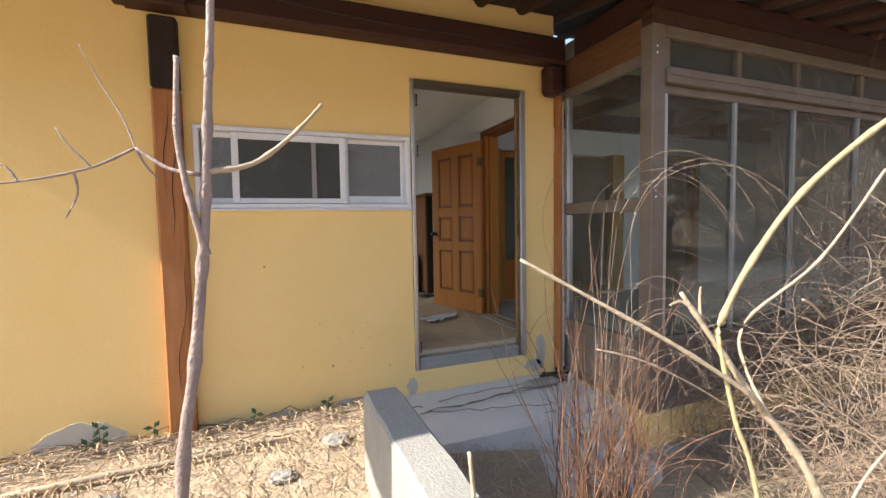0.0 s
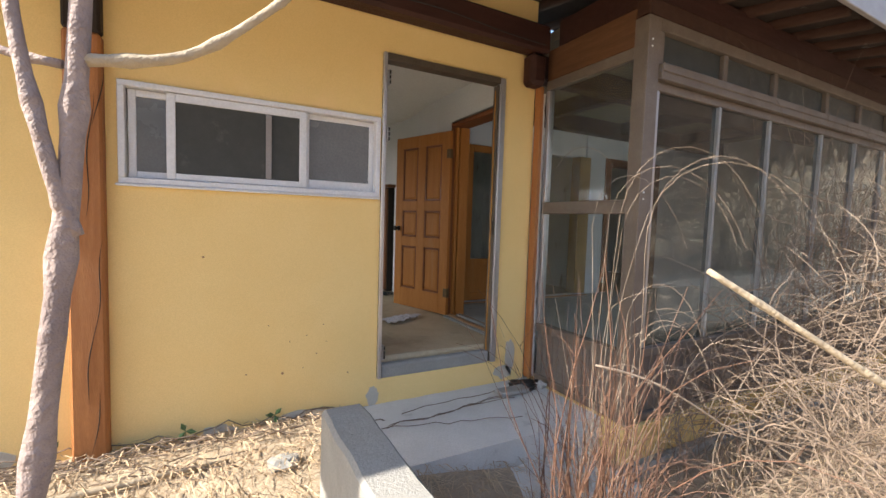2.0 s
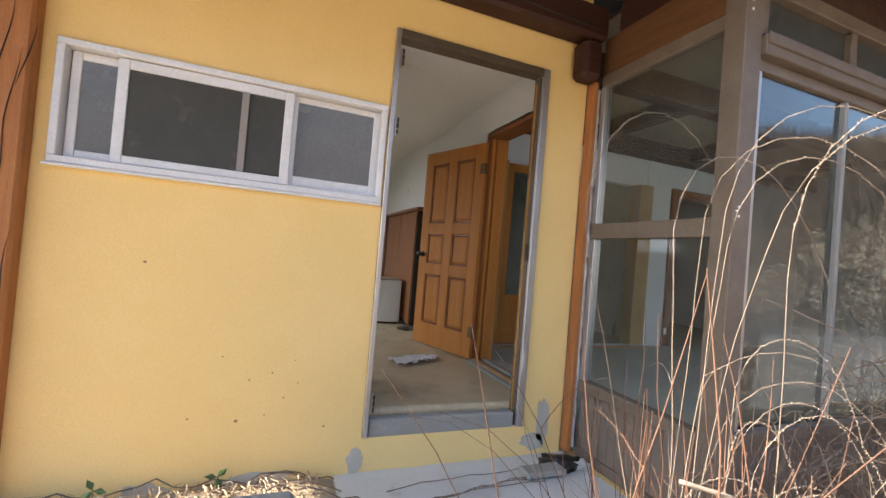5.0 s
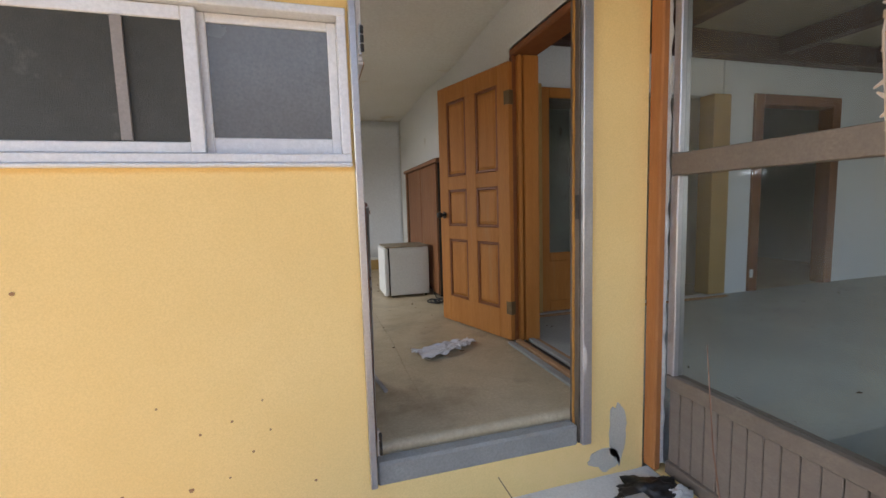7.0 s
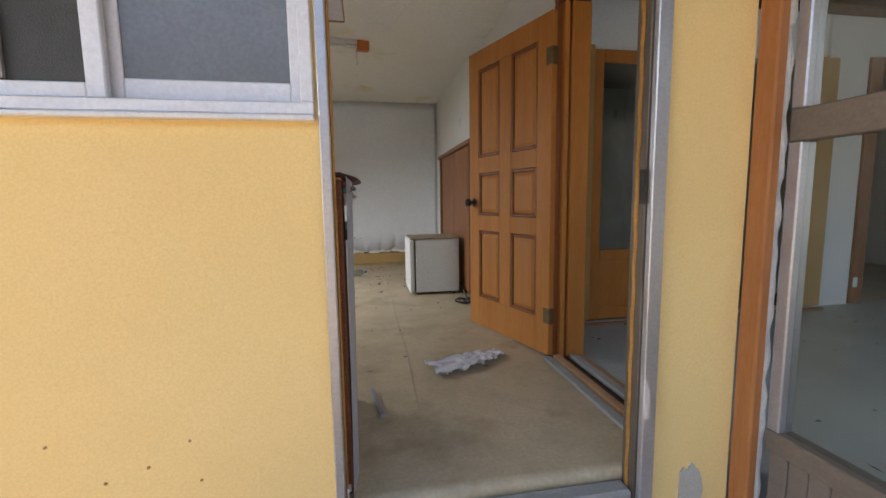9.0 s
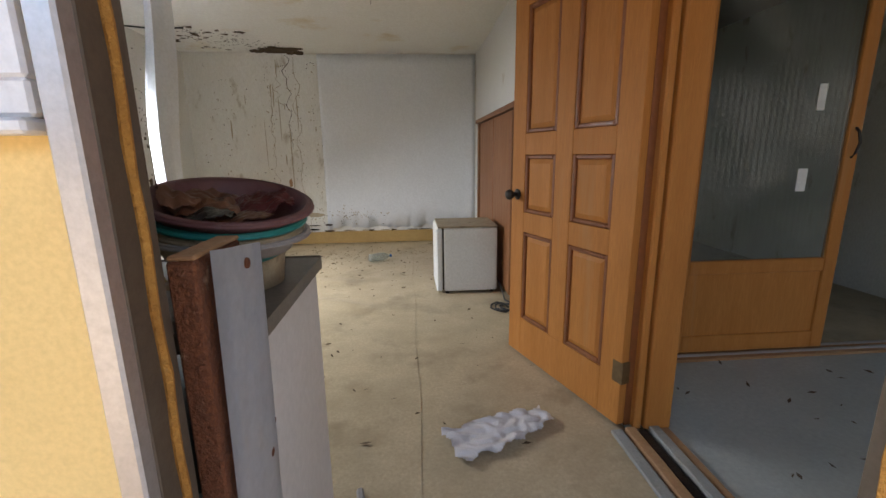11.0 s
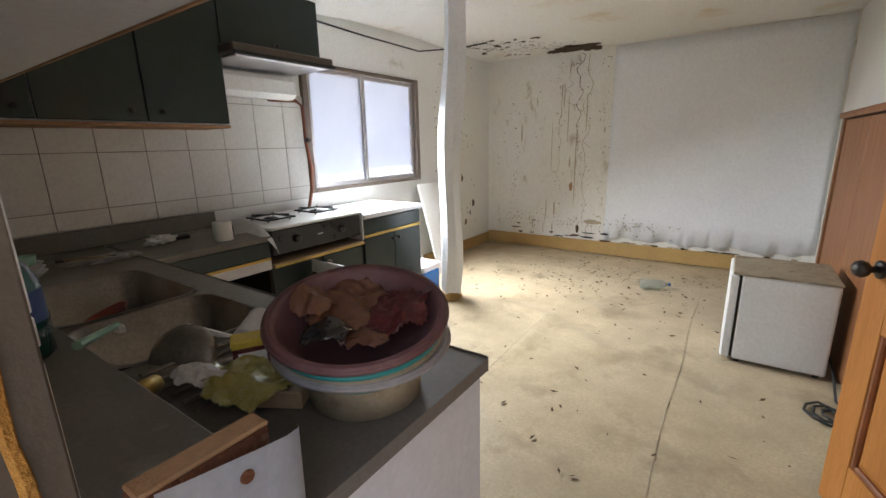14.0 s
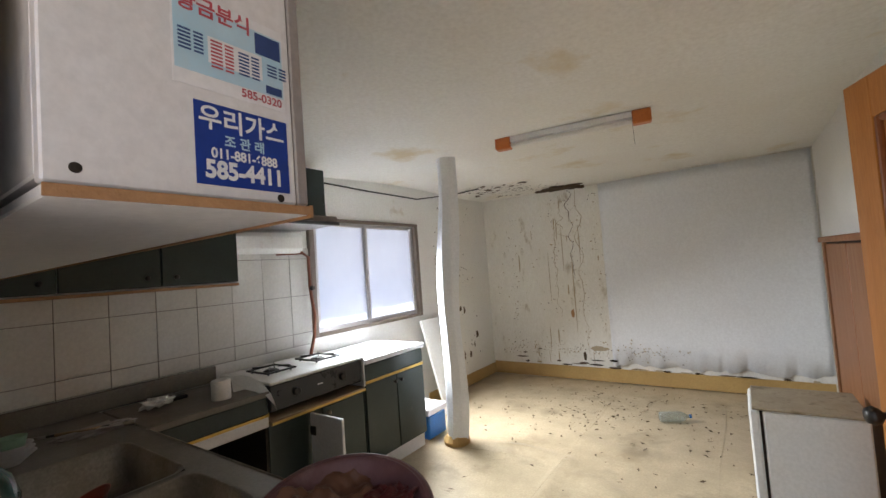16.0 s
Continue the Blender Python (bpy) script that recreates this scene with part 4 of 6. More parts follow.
def specks(n, where, size, name, material, label):
    """Tiny ragged flakes of mould on a surface; where() gives a point and the two axes of the surface."""
    bm = bmesh.new()
    for k in range(n):
        p, u, v = where()
        r = size * random.uniform(0.3, 1.0) ** 2
        a0 = random.uniform(0, 6.28)
        bm.faces.new([bm.verts.new(p + u * math.cos(a0 + a) * r * w + v * math.sin(a0 + a) * r * w) for a, w in ((0, 1), (1.1, 0.6), (2.3, 1.1), (3.6, 0.5), (4.9, 0.9))])
    return whole(name, bm, material, label, "mould", kind="stuff")


AX, AY, AZ = Vector((1, 0, 0)), Vector((0, 1, 0)), Vector((0, 0, 1))


def on_far_wall():
    pick = random.random()
    if pick < 0.45:
        x = random.choice((-0.45, 0.1, 0.62, 0.85)) + random.gauss(0, 0.16)
        z = 0.34 + 0.08 * noise.noise(Vector((x * 4, 0, 1))) + random.gauss(0, 0.05)
    elif pick < 0.8:
        x = random.choice((-0.62, -0.08, 0.14, 0.24, 0.42)) + random.gauss(0, 0.03)
        z = random.uniform(0.25, 2.1)
    else:
        x, z = random.uniform(-0.9, 0.44), random.uniform(0.2, 2.1)
    x = min(max(x, WEST + 0.03), 2.2)
    return Vector((x, FAR - (0.016 if x > 0.46 else 0.003), min(max(z, 0.17), 2.14))), AX, AZ


def on_west_wall():
    y = min(6.45 + abs(random.gauss(0, 0.35)), FAR - 0.02)
    z = random.choice((1.45 + random.gauss(0, 0.12), random.uniform(0.2, 2.1), 0.3 + abs(random.gauss(0, 0.12))))
    return Vector((WEST + 0.004, y, min(max(z, 0.15), 2.1))), AY, AZ


def on_ceiling():
    a = random.uniform(0, 6.28)
    c = random.choice(((-0.35, 7.05, 0.28), (0.1, 7.38, 0.16), (-0.6, 6.8, 0.2), (-0.1, 7.2, 0.3)))
    r = c[2] * (0.6 + 0.25 * random.gauss(0, 1))
    x, y = min(max(c[0] + r * math.cos(a), WEST + 0.02), 2.2), min(c[1] + r * math.sin(a), FAR - 0.02)
    return Vector((x, y, CEIL + 0.03 * noise.noise(Vector((x * 0.9, y * 0.9, 5))) - 0.006)), AX, AY


specks(520, on_far_wall, 0.013, "mould_specks", "mouldstreak", "brown mould specks over the papered far wall")
specks(300, on_far_wall, 0.009, "mould_specks", "debris", "black mould specks along the foot of the far wall")
specks(320, on_west_wall, 0.014, "mould_specks", "debris", "black mould specks in the corner of the papered wall")
specks(420, on_ceiling, 0.017, "mould_specks", "debris", "dark mould specks round the rotten ceiling corner")
for k, (x, z0, z1) in enumerate(((0.13, 2.17, 1.15), (0.02, 2.12, 1.62), (0.22, 2.15, 0.30), (-0.07, 1.75, 0.75))):
    n = 26
    tube_pts = [(x + 0.09 * noise.noise(Vector((q * 0.35, k * 7, 0))) + 0.02 * noise.noise(Vector((q * 1.7, k * 3, 5))), FAR - 0.002, z0 + (z1 - z0) * q / (n - 1)) for q in range(n)]
    whole("wall_crack", tube(tube_pts, [0.004 * (1 - 0.6 * q / n) * (0.5 + abs(noise.noise(Vector((q * 0.9, k, 2)))) * 1.6) + 0.0008 for q in range(n)], 5), "debris" if k == 0 else "mouldstreak", "dark crack running down from the rotten ceiling", "crack", group="wall cracks")
whole("ceiling_cable", tube([(WEST + 0.02, 4.8, 2.13), (WEST + 0.02, 5.5, 2.11), (WEST + 0.03, 6.2, 2.10), (-0.7, 6.5, 2.14), (-0.45, 6.6, 2.17)], 0.007, 6), "rubber", "dark cable along the top of the wall", "cable")

# crooked paper-wrapped pillar
pil = bmesh.new()
rings = []
for k, z in enumerate(linspace(0.0, 2.2, 24)):
    f = z / 2.2
    c = Vector((-0.235 + 0.20 * f + 0.014 * math.sin(z * 4.1), 5.57 - 0.19 * f + 0.012 * math.sin(z * 3.3 + 1), z))
    w = 0.078 + 0.006 * math.sin(z * 5.3)
    a0 = 0.9 + 0.12 * math.sin(z * 2)
    rings.append([pil.verts.new(c + Vector((math.cos(a0 + q * math.tau / 8) * w * (1.15 if q % 2 else 0.98), math.sin(a0 + q * math.tau / 8) * w * (1.15 if q % 2 else 0.98), 0))) for q in range(8)])
for a, b in zip(rings, rings[1:]):
    for q in range(8):
        pil.faces.new((a[q], a[(q + 1) % 8], b[(q + 1) % 8], b[q]))
pil.faces.new(rings[0][::-1]), pil.faces.new(rings[-1])
pillar = thing("pillar", "crooked pillar wrapped in white paper in the middle of the room", "pillar")
part("shaft", pil, "newpaper", pillar)
part("collar", lathe([(0.10, 0.002), (0.105, 0.03), (0.085, 0.06), (0.08, 0.07)], 14, pose(-0.235, 5.57, 0)), "ochre", pillar, "torn ochre linoleum collar")

lamp = thing("ceiling_light", "fluorescent ceiling light with orange end caps, unlit", "ceiling light", at=(0.915, 5.34, 2.165), rz=9)
part("batten", box((-0.40, 0.40, -0.022, 0.022, -0.01, 0.025), bevel=0.004), "whitealu", lamp)
part("tube", tube([(-0.37, 0, -0.03), (0.37, 0, -0.03)], 0.014, 12), "paper", lamp, "white glass tube", True)
for s in (-1, 1):
    part("end_cap", box((s * 0.41 - 0.05, s * 0.41 + 0.05, -0.033, 0.033, -0.052, 0.028), bevel=0.008), "orange", lamp, "orange plastic end cap")
part("pull_cord", tube([(0.36, 0.02, -0.03), (0.362, 0.021, -0.16)], 0.0015, 4), "rubber", lamp)

# ---- kitchen units ----
SF, WF, TOP = 3.51, -0.42, 0.79      # fronts of the south and west rows, worktop height
sink_unit = thing("sink_unit", "white laminate sink cabinet with grey stained edges", "kitchen cabinet")
part("carcass", box((WF + 0.03, 1.205, WALL_IN + 0.02, SF - 0.03, 0.0, TOP - 0.16), bevel=0.003), "green", sink_unit)
part("end_panel", box((1.207, 1.225, 3.03, SF, 0.0, TOP - 0.032), bevel=0.002), "white", sink_unit, "white laminate end panel")
wt = thing("sink_worktop", "dirty steel double sink and grey worktop", "sink")
zt = TOP
# the top with two basins cut out
hx = [WEST + 0.01, -0.30, 0.20, 0.245, 0.60, 1.24]
hy = [3.006, 3.05, 3.41, SF + 0.005]
top_bm = bmesh.new()
for i in range(5):
    for j in range(3):
        if j == 1 and i in (1, 3):
            continue
        box((hx[i], hx[i + 1], hy[j], hy[j + 1], zt - 0.03, zt), bm=top_bm)
bmesh.ops.remove_doubles(top_bm, verts=top_bm.verts[:], dist=0.0005)
part("top", top_bm, "worktop", wt)
part("front_lip", box((WF + 0.02, 1.24, SF + 0.0055, SF + 0.013, zt - 0.035, zt + 0.004), bevel=0.003), "steel", wt, "pale steel lip")
for i in (1, 3):
    x0, x1, y0, y1 = hx[i], hx[i + 1], hy[1], hy[2]
    bs = bmesh.new()
    ring = []
    for dz, ins in ((0.003, -0.012), (0.002, 0.0), (-0.13, 0.018), (-0.15, 0.05)):
        row = []
        for cx, cy, a0 in ((x1, y1, 0), (x0, y1, 90), (x0, y0, 180), (x1, y0, 270)):
            rad = 0.055
            sx, sy = (1 if cx == x1 else -1), (1 if cy == y1 else -1)
            for q in range(5):
                a = radians(a0 + q * 22.5)
                row.append(bs.verts.new((cx - sx * (rad + ins) + math.cos(a) * rad, cy - sy * (rad + ins) + math.sin(a) * rad, zt + dz)))
        ring.append(row)
    for a, b in zip(ring, ring[1:]):
        for q in range(20):
            bs.faces.new((a[q], a[(q + 1) % 20], b[(q + 1) % 20], b[q]))
    bs.faces.new(ring[-1])
    part("basin", bs, "steel", wt, "stained steel basin", True)
for k in range(6):
    part("drainer_rib", box((0.66 + k * 0.045, 0.675 + k * 0.045, 3.06, 3.38, zt + 0.001, zt + 0.007), bevel=0.003), "steel", wt)
part("back_ledge", box((WEST + 0.02, WEST + 0.04, WALL_IN + 0.02, 4.09, zt + 0.001, 0.885), bevel=0.004), "worktop", wt, "dark grey upstand")

shelf = thing("window_shelf", "grey shelf board on a crumbling chipboard end, above the sink", "shelf")
part("board", box((-0.25, 1.194, 2.862, 3.005, 0.845, 0.865), bevel=0.003), "worktop", shelf)
part("end_board", box((1.203, 1.236, 2.865, 3.0, 0.0, 0.94), bevel=0.003), "rust", shelf, "rust-brown crumbling chipboard")
part("edge_trim", box((1.204, 1.236, 2.866, 3.0, 0.9405, 0.946), bevel=0.002), "rawwood", shelf)
cl = bmesh.new()
prof = [(1.2375, 2.872), (1.241, 2.90), (1.246, 2.94), (1.250, 2.975), (1.250, 3.0), (1.244, 3.02), (1.232, 3.027)]
lo = [cl.verts.new((x, y, 0.0)) for x, y in prof]
mid = [cl.verts.new((x + 0.006, y, 0.5)) for x, y in prof]
hi = [cl.verts.new((x + 0.012, y + 0.004, 0.950 - 0.004 * k)) for k, (x, y) in enumerate(prof)]
for a, b in ((lo, mid), (mid, hi)):
    for k in range(len(prof) - 1):
        cl.faces.new((a[k], a[k + 1], b[k + 1], b[k]))
bmesh.ops.solidify(cl, geom=cl.faces[:], thickness=0.002)
part("peeling_laminate", cl, "white", shelf, "white laminate sheet curling off", True)
for z, y in ((0.915, 2.955), (0.64, 3.0), (0.60, 2.98)):
    part("rust_hole", lathe([(0.008, 0), (0.007, 0.003)], 12, pose(1.259 if z > 0.8 else 1.2545, y, z, 0, 90)), "rust", shelf)

low = thing("corner_cabinet", "dark green base cabinet, its open inside coloured near-black as shade", "kitchen cabinet", "base cabinets")
# near-black boards carry the shade inside the open cabinet in their colour
part("carcass", box((WEST + 0.03, WEST + 0.05, SF - 0.02, 4.09, 0.08, TOP - 0.032), (WEST + 0.05, WF, SF + 0.016, SF + 0.03, 0.08, TOP - 0.032), (WEST + 0.05, WF - 0.01, 4.075, 4.09, 0.08, TOP - 0.032), (WEST + 0.05, WF, SF + 0.03, 4.075, 0.08, 0.10)), "shade_mould", low)
part("top", box((WEST + 0.04, WF + 0.02, SF + 0.014, 4.095, TOP - 0.03, TOP), bevel=0.004), "worktop", low)
part("drawer_front", box((WF - 0.012, WF + 0.004, SF + 0.02, 4.09, TOP - 0.12, TOP - 0.034), bevel=0.003), "green", low, "dark green front strip")
part("gold_strip", box((WF + 0.005, WF + 0.010, SF + 0.02, 4.09, TOP - 0.135, TOP - 0.121), bevel=0.001), "gold", low)
part("white_rail", box((WF - 0.01, WF + 0.003, SF + 0.02, 4.09, TOP - 0.19, TOP - 0.137), bevel=0.002), "white", low)

stove_cab = thing("stove_cabinet", "green cabinet with a door hanging open under the gas stove", "kitchen cabinet", "base cabinets")
part("carcass", box((WEST + 0.03, WF - 0.02, 4.10, 4.79, 0.08, 0.60), bevel=0.003), "green", stove_cab)
part("shelf", box((WEST + 0.03, WF + 0.015, 4.10, 4.79, 0.601, 0.625), bevel=0.003), "card", stove_cab, "greasy shelf lined with paper")
part("gold_strip", box((WF + 0.016, WF + 0.02, 4.10, 4.79, 0.603, 0.616)), "gold", stove_cab)
part("cabinet_door", box((WF - 0.018, WF - 0.002, 4.45, 4.785, 0.10, 0.59), bevel=0.002), "green", stove_cab, "greasy dark green door")
dr = part("open_door", box((WF + 0.0, WF + 0.27, 4.355, 4.372, 0.10, 0.59), bevel=0.002), "white", stove_cab, "open door showing its white inside")
part("hinge", box((WF + 0.005, WF + 0.05, 4.345, 4.354, 0.47, 0.52), bevel=0.002), "iron", dr)
for y in (4.40, 4.48):
    part("knob", lathe([(0.006, 0), (0.006, 0.012), (0.013, 0.018), (0.012, 0.026), (0.004, 0.03)], 12, pose(WF + 0.0, y, 0.555, 0, 90)), "cream", stove_cab, "pale round knob", True)
part("kick", box((WEST + 0.03, WF - 0.05, 4.10, 4.79, 0.0, 0.079)), "white", stove_cab)

stove = thing("gas_stove", "white two-burner gas stove with a black front", "gas stove")
part("body", box((WEST + 0.06, WF, 4.105, 4.785, 0.665, 0.81), bevel=0.008), "black", stove)
part("top_plate", box((WEST + 0.055, WF + 0.015, 4.10, 4.79, 0.811, 0.828), bevel=0.006), "appliance", stove, "white enamel top")
part("side_plate", box((WEST + 0.06, WF + 0.012, 4.786, 4.80, 0.626, 0.815), bevel=0.004), "white", stove)
for y in (4.27, 4.61):
    part("knob", lathe([(0.024, 0), (0.022, 0.016), (0.016, 0.02)], 16, pose(WF + 0.001, y, 0.74, 0, 90)), "iron", stove, "", True)
    g = bmesh.new()
    for s in (-0.09, 0.09):
        box((-0.76, -0.54, y + s - 0.005, y + s + 0.005, 0.842, 0.852), (-0.65 + s * 1.15 - 0.005, -0.65 + s * 1.15 + 0.005, y - 0.09, y + 0.09, 0.842, 0.852), bm=g)
    for q in range(4):
        a = radians(45 + 90 * q)
        tube([(-0.65 + math.cos(a) * 0.04, y + math.sin(a) * 0.04, 0.862), (-0.65 + math.cos(a) * 0.115, y + math.sin(a) * 0.10, 0.862), (-0.65 + math.cos(a) * 0.12, y + math.sin(a) * 0.105, 0.829)], 0.005, 5, g)
    part("grate", g, "black", stove, "black iron pan support")
    part("burner", lathe([(0.045, 0.829), (0.045, 0.84), (0.03, 0.848), (0.012, 0.85)], 18, pose(-0.65, y, 0)), "iron", stove, "", True)
part("badge", box((WF + 0.0005, WF + 0.002, 4.42, 4.46, 0.735, 0.742)), "alu", stove)

endc = thing("end_cabinet", "dark green two-door base cabinet with a white top", "kitchen cabinet", "base cabinets")
part("carcass", box((WEST + 0.03, WF - 0.018, 4.805, 5.44, 0.10, 0.765), bevel=0.003), "green", endc)
part("top", box((WEST + 0.005, WF + 0.02, 4.803, 5.45, 0.766, 0.80), bevel=0.006), "white", endc, "white worktop")
part("drawer_front", box((WF - 0.017, WF, 4.81, 5.435, 0.655, 0.755), bevel=0.003), "green", endc)
part("gold_strip", box((WF + 0.0005, WF + 0.006, 4.81, 5.435, 0.635, 0.652)), "gold", endc)
for y0, y1, k in ((4.81, 5.12, 5.09), (5.125, 5.435, 5.155)):
    d = part("cabinet_door", box((WF - 0.017, WF, y0, y1, 0.11, 0.63), bevel=0.003), "green", endc)
    part("knob", lathe([(0.006, 0), (0.006, 0.012), (0.013, 0.018), (0.012, 0.026), (0.004, 0.03)], 12, pose(WF, k, 0.585, 0, 90)), "iron", d, "", True)
part("kick", box((WEST + 0.03, WF - 0.03, 4.81, 5.435, 0.0, 0.099)), "white", endc)

uw = thing("wall_cabinet", "dark green wall cabinet with round knobs beside the cooker hood", "wall cabinet", "wall cabinets")
part("carcass", box((WEST + 0.01, -0.70, 2.91, 4.115, 1.378, 2.14), bevel=0.003), "white", uw)
part("base_board", box((WEST + 0.01, -0.68, 2.91, 4.115, 1.362, 1.377), bevel=0.002), "rawwood", uw, "raw wood edge")
for y0, y1 in ((2.92, 3.31), (3.315, 3.71), (3.715, 4.112)):
    d = part("cabinet_door", box((-0.699, -0.68, y0, y1, 1.385, 2.135), bevel=0.003), "green", uw)
    part("knob", lathe([(0.006, 0), (0.006, 0.012), (0.013, 0.018), (0.012, 0.026), (0.004, 0.03)], 12, pose(-0.68, y0 + 0.33 if y0 < 3.6 else y0 + 0.06, 1.43, 0, 90)), "iron", d, "", True)
uh = thing("wall_cabinet", "short dark green wall cabinet above the cooker hood", "wall cabinet", "wall cabinets")
part("carcass", box((WEST + 0.01, -0.70, 4.12, 4.78, 1.79, 2.14), bevel=0.003), "white", uh)
part("cabinet_door", box((-0.699, -0.68, 4.12, 4.78, 1.795, 2.135), bevel=0.003), "green", uh)
part("knob", lathe([(0.006, 0), (0.006, 0.012), (0.013, 0.018), (0.012, 0.026), (0.004, 0.03)], 12, pose(-0.68, 4.45, 1.83, 0, 90)), "iron", uh, "", True)
hood = thing("cooker_hood", "dark brown slim cooker hood with a steel underside", "cooker hood")
part("body", box((WEST + 0.01, -0.55, 4.10, 4.77, 1.735, 1.786), bevel=0.008), "bronze", hood)
part("filter", box((WEST + 0.05, -0.57, 4.13, 4.74, 1.722, 1.734), bevel=0.004), "alu", hood, "greasy metal filter")
part("front_bar", box((-0.549, -0.53, 4.10, 4.77, 1.72, 1.745), bevel=0.004), "black", hood)
whole("duct_box", box((WEST + 0.01, WEST + 0.13, 4.14, 4.72, 1.56, 1.70), bevel=0.03), "wallpaper", "stained white box below the cooker hood", "duct")
whole("gas_pipe", tube([(WEST + 0.03, 4.55, 1.56), (WEST + 0.035, 4.76, 1.565), (WEST + 0.05, 4.80, 1.53), (WEST + 0.05, 4.80, 1.30), (WEST + 0.06, 4.82, 1.1), (WEST + 0.08, 4.79, 0.95), (WEST + 0.12, 4.72, 0.83)], 0.012, 8), "copper", "reddish gas pipe running down the tiles", "gas pipe", True)
whole("gas_valve", lathe([(0.014, 0), (0.018, 0.01), (0.014, 0.03)], 10, pose(WEST + 0.06, 4.80, 1.30, 0, 90)), "iron", "dark gas valve on the pipe", "valve")

us = thing("wall_cabinet", "white laminate wall cabinet with stickers on its side", "wall cabinet", "wall cabinets")
part("carcass", box((-0.66, 1.232, 2.862, 3.105, 1.475, 2.16), bevel=0.002), "white", us)
part("end_panel", box((1.2325, 1.25, 2.862, 3.108, 1.468, 2.16), bevel=0.002), "white", us, "white laminate side panel")
part("front_edge", box((1.225, 1.252, 3.1085, 3.125, 1.468, 2.16), bevel=0.002), "greyplastic", us, "grey plastic edge strip")
part("base_board", box((-0.66, 1.252, 2.862, 3.125, 1.455, 1.4665), bevel=0.002), "white", us)
part("base_edge", box((-0.66, 1.254, 3.1255, 3.130, 1.452, 1.468)), "rawwood", us, "raw wood edge")
part("side_edge", box((1.2525, 1.2555, 2.862, 3.1255, 1.455, 1.466)), "rawwood", us, "raw wood edge")
part("door_panel", box((-0.66, 1.224, 3.1085, 3.124, 1.47, 2.16), bevel=0.002), "green", us)
for y, z in ((2.885, 1.482), (3.085, 1.474)):
    part("screw_hole", lathe([(0.005, 0), (0.004, 0.001)], 12, pose(1.2503, y, z, 0, 90)), "shade_mould", us)


def text_mesh(s, size, material, m, parent, bold=0.0, squeeze=1.0):
    cu = bpy.data.curves.new("writing", "FONT")
    cu.body, cu.size, cu.align_x, cu.align_y, cu.offset = s, size, "CENTER", "CENTER", bold
    tmp = bpy.data.objects.new("writing_source", cu)
    me = bpy.data.meshes.new_from_object(tmp)
    bpy.data.objects.remove(tmp)
    me.materials.clear()
    me.materials.append(M[material])
    o = new("writing", me)
    o.parent = parent
    o.matrix_world = m @ Matrix.Diagonal((squeeze, 1, 1, 1))
    return o


def on_side(y, z, d=0.0012):
    """A pose on the cabinet's side: text x runs along +y, text y along +z."""
    return Matrix.Translation((1.25 + d, y, z)) @ Matrix(((0, 0, 1, 0), (1, 0, 0, 0), (0, 1, 0, 0), (0, 0, 0, 1)))


sign = thing("sticker", "blue gas supplier sticker with white lettering on the cabinet", "sticker", "cabinet stickers")
part("backing", box((1.2502, 1.2508, 2.985, 3.098, 1.481, 1.572)), "signblue", sign)
text_mesh("우리가스", 0.029, "signwhite", on_side(3.041, 1.5535), sign, 0.0006, 0.98)
text_mesh("조 관 래", 0.015, "signsky", on_side(3.041, 1.5315), sign, 0.0004)
text_mesh("011-881-6888", 0.0155, "signwhite", on_side(3.0415, 1.5165), sign, 0.0005, 0.92)
text_mesh("585-4411", 0.027, "signwhite", on_side(3.0415, 1.4975), sign, 0.0011, 0.92)
menu = thing("sticker", "pale blue and white snack menu sticker with red heading", "sticker", "cabinet stickers")
part("backing", box((1.2502, 1.2508, 2.966, 3.098, 1.586, 1.69)), "signwhite", menu)
part("blue_field", box((1.2508, 1.2511, 2.968, 3.096, 1.602, 1.678)), "signsky", menu)
part("blue_picture", box((1.2511, 1.2513, 3.06, 3.094, 1.650, 1.676)), "signnavy", menu)
part("blue_picture", box((1.2511, 1.2513, 3.072, 3.094, 1.604, 1.614)), "signnavy", menu)
part("white_field", box((1.2511, 1.2513, 3.003, 3.068, 1.618, 1.648)), "signwhite", menu)
text_mesh("황금분식", 0.023, "signpink", on_side(3.013, 1.677, 0.0016), menu, 0.0006)
text_mesh("585-0320", 0.014, "signpink", on_side(3.066, 1.5945, 0.0016), menu, 0.0003)
for c, (y, n) in enumerate(((2.972, 6), (3.006, 8), (3.038, 7), (3.075, 4))):
    for k in range(n):
        part("text_bar", box((1.2513, 1.2515, y, y + 0.013, 1.645 - k * 0.0042 - c * 0.002, 1.6472 - k * 0.0042 - c * 0.002)), "signpink" if c == 1 else "signnavy", menu)
        part("text_bar", box((1.2513, 1.2515, y + 0.016, y + 0.026, 1.645 - k * 0.0042 - c * 0.002, 1.6472 - k * 0.0042 - c * 0.002)), "signpink" if c == 1 else "signnavy", menu)

# ---- loose things in the kitchen ----
fridge = thing("mini_fridge", "small off-white fridge with a dusty brown top", "fridge")
part("body", box((1.735, 2.145, 5.52, 5.95, 0.02, 0.515), bevel=0.008), "appliance", fridge)
part("gasket", box((1.722, 1.7345, 5.53, 5.94, 0.03, 0.505)), "shade_mould", fridge, "dark door gasket")
part("door", box((1.675, 1.7215, 5.52, 5.95, 0.02, 0.515), bevel=0.010), "appliance", fridge, "off-white door")
part("top_plate", box((1.69, 2.148, 5.518, 5.952, 0.516, 0.53), bevel=0.004), "cream", fridge, "dusty brownish top")
for x, y in ((1.76, 5.55), (2.11, 5.55), (1.76, 5.92), (2.11, 5.92)):
    part("foot", lathe([(0.015, 0.002), (0.015, 0.0195)], 10, pose(x, y, 0)), "black", fridge)

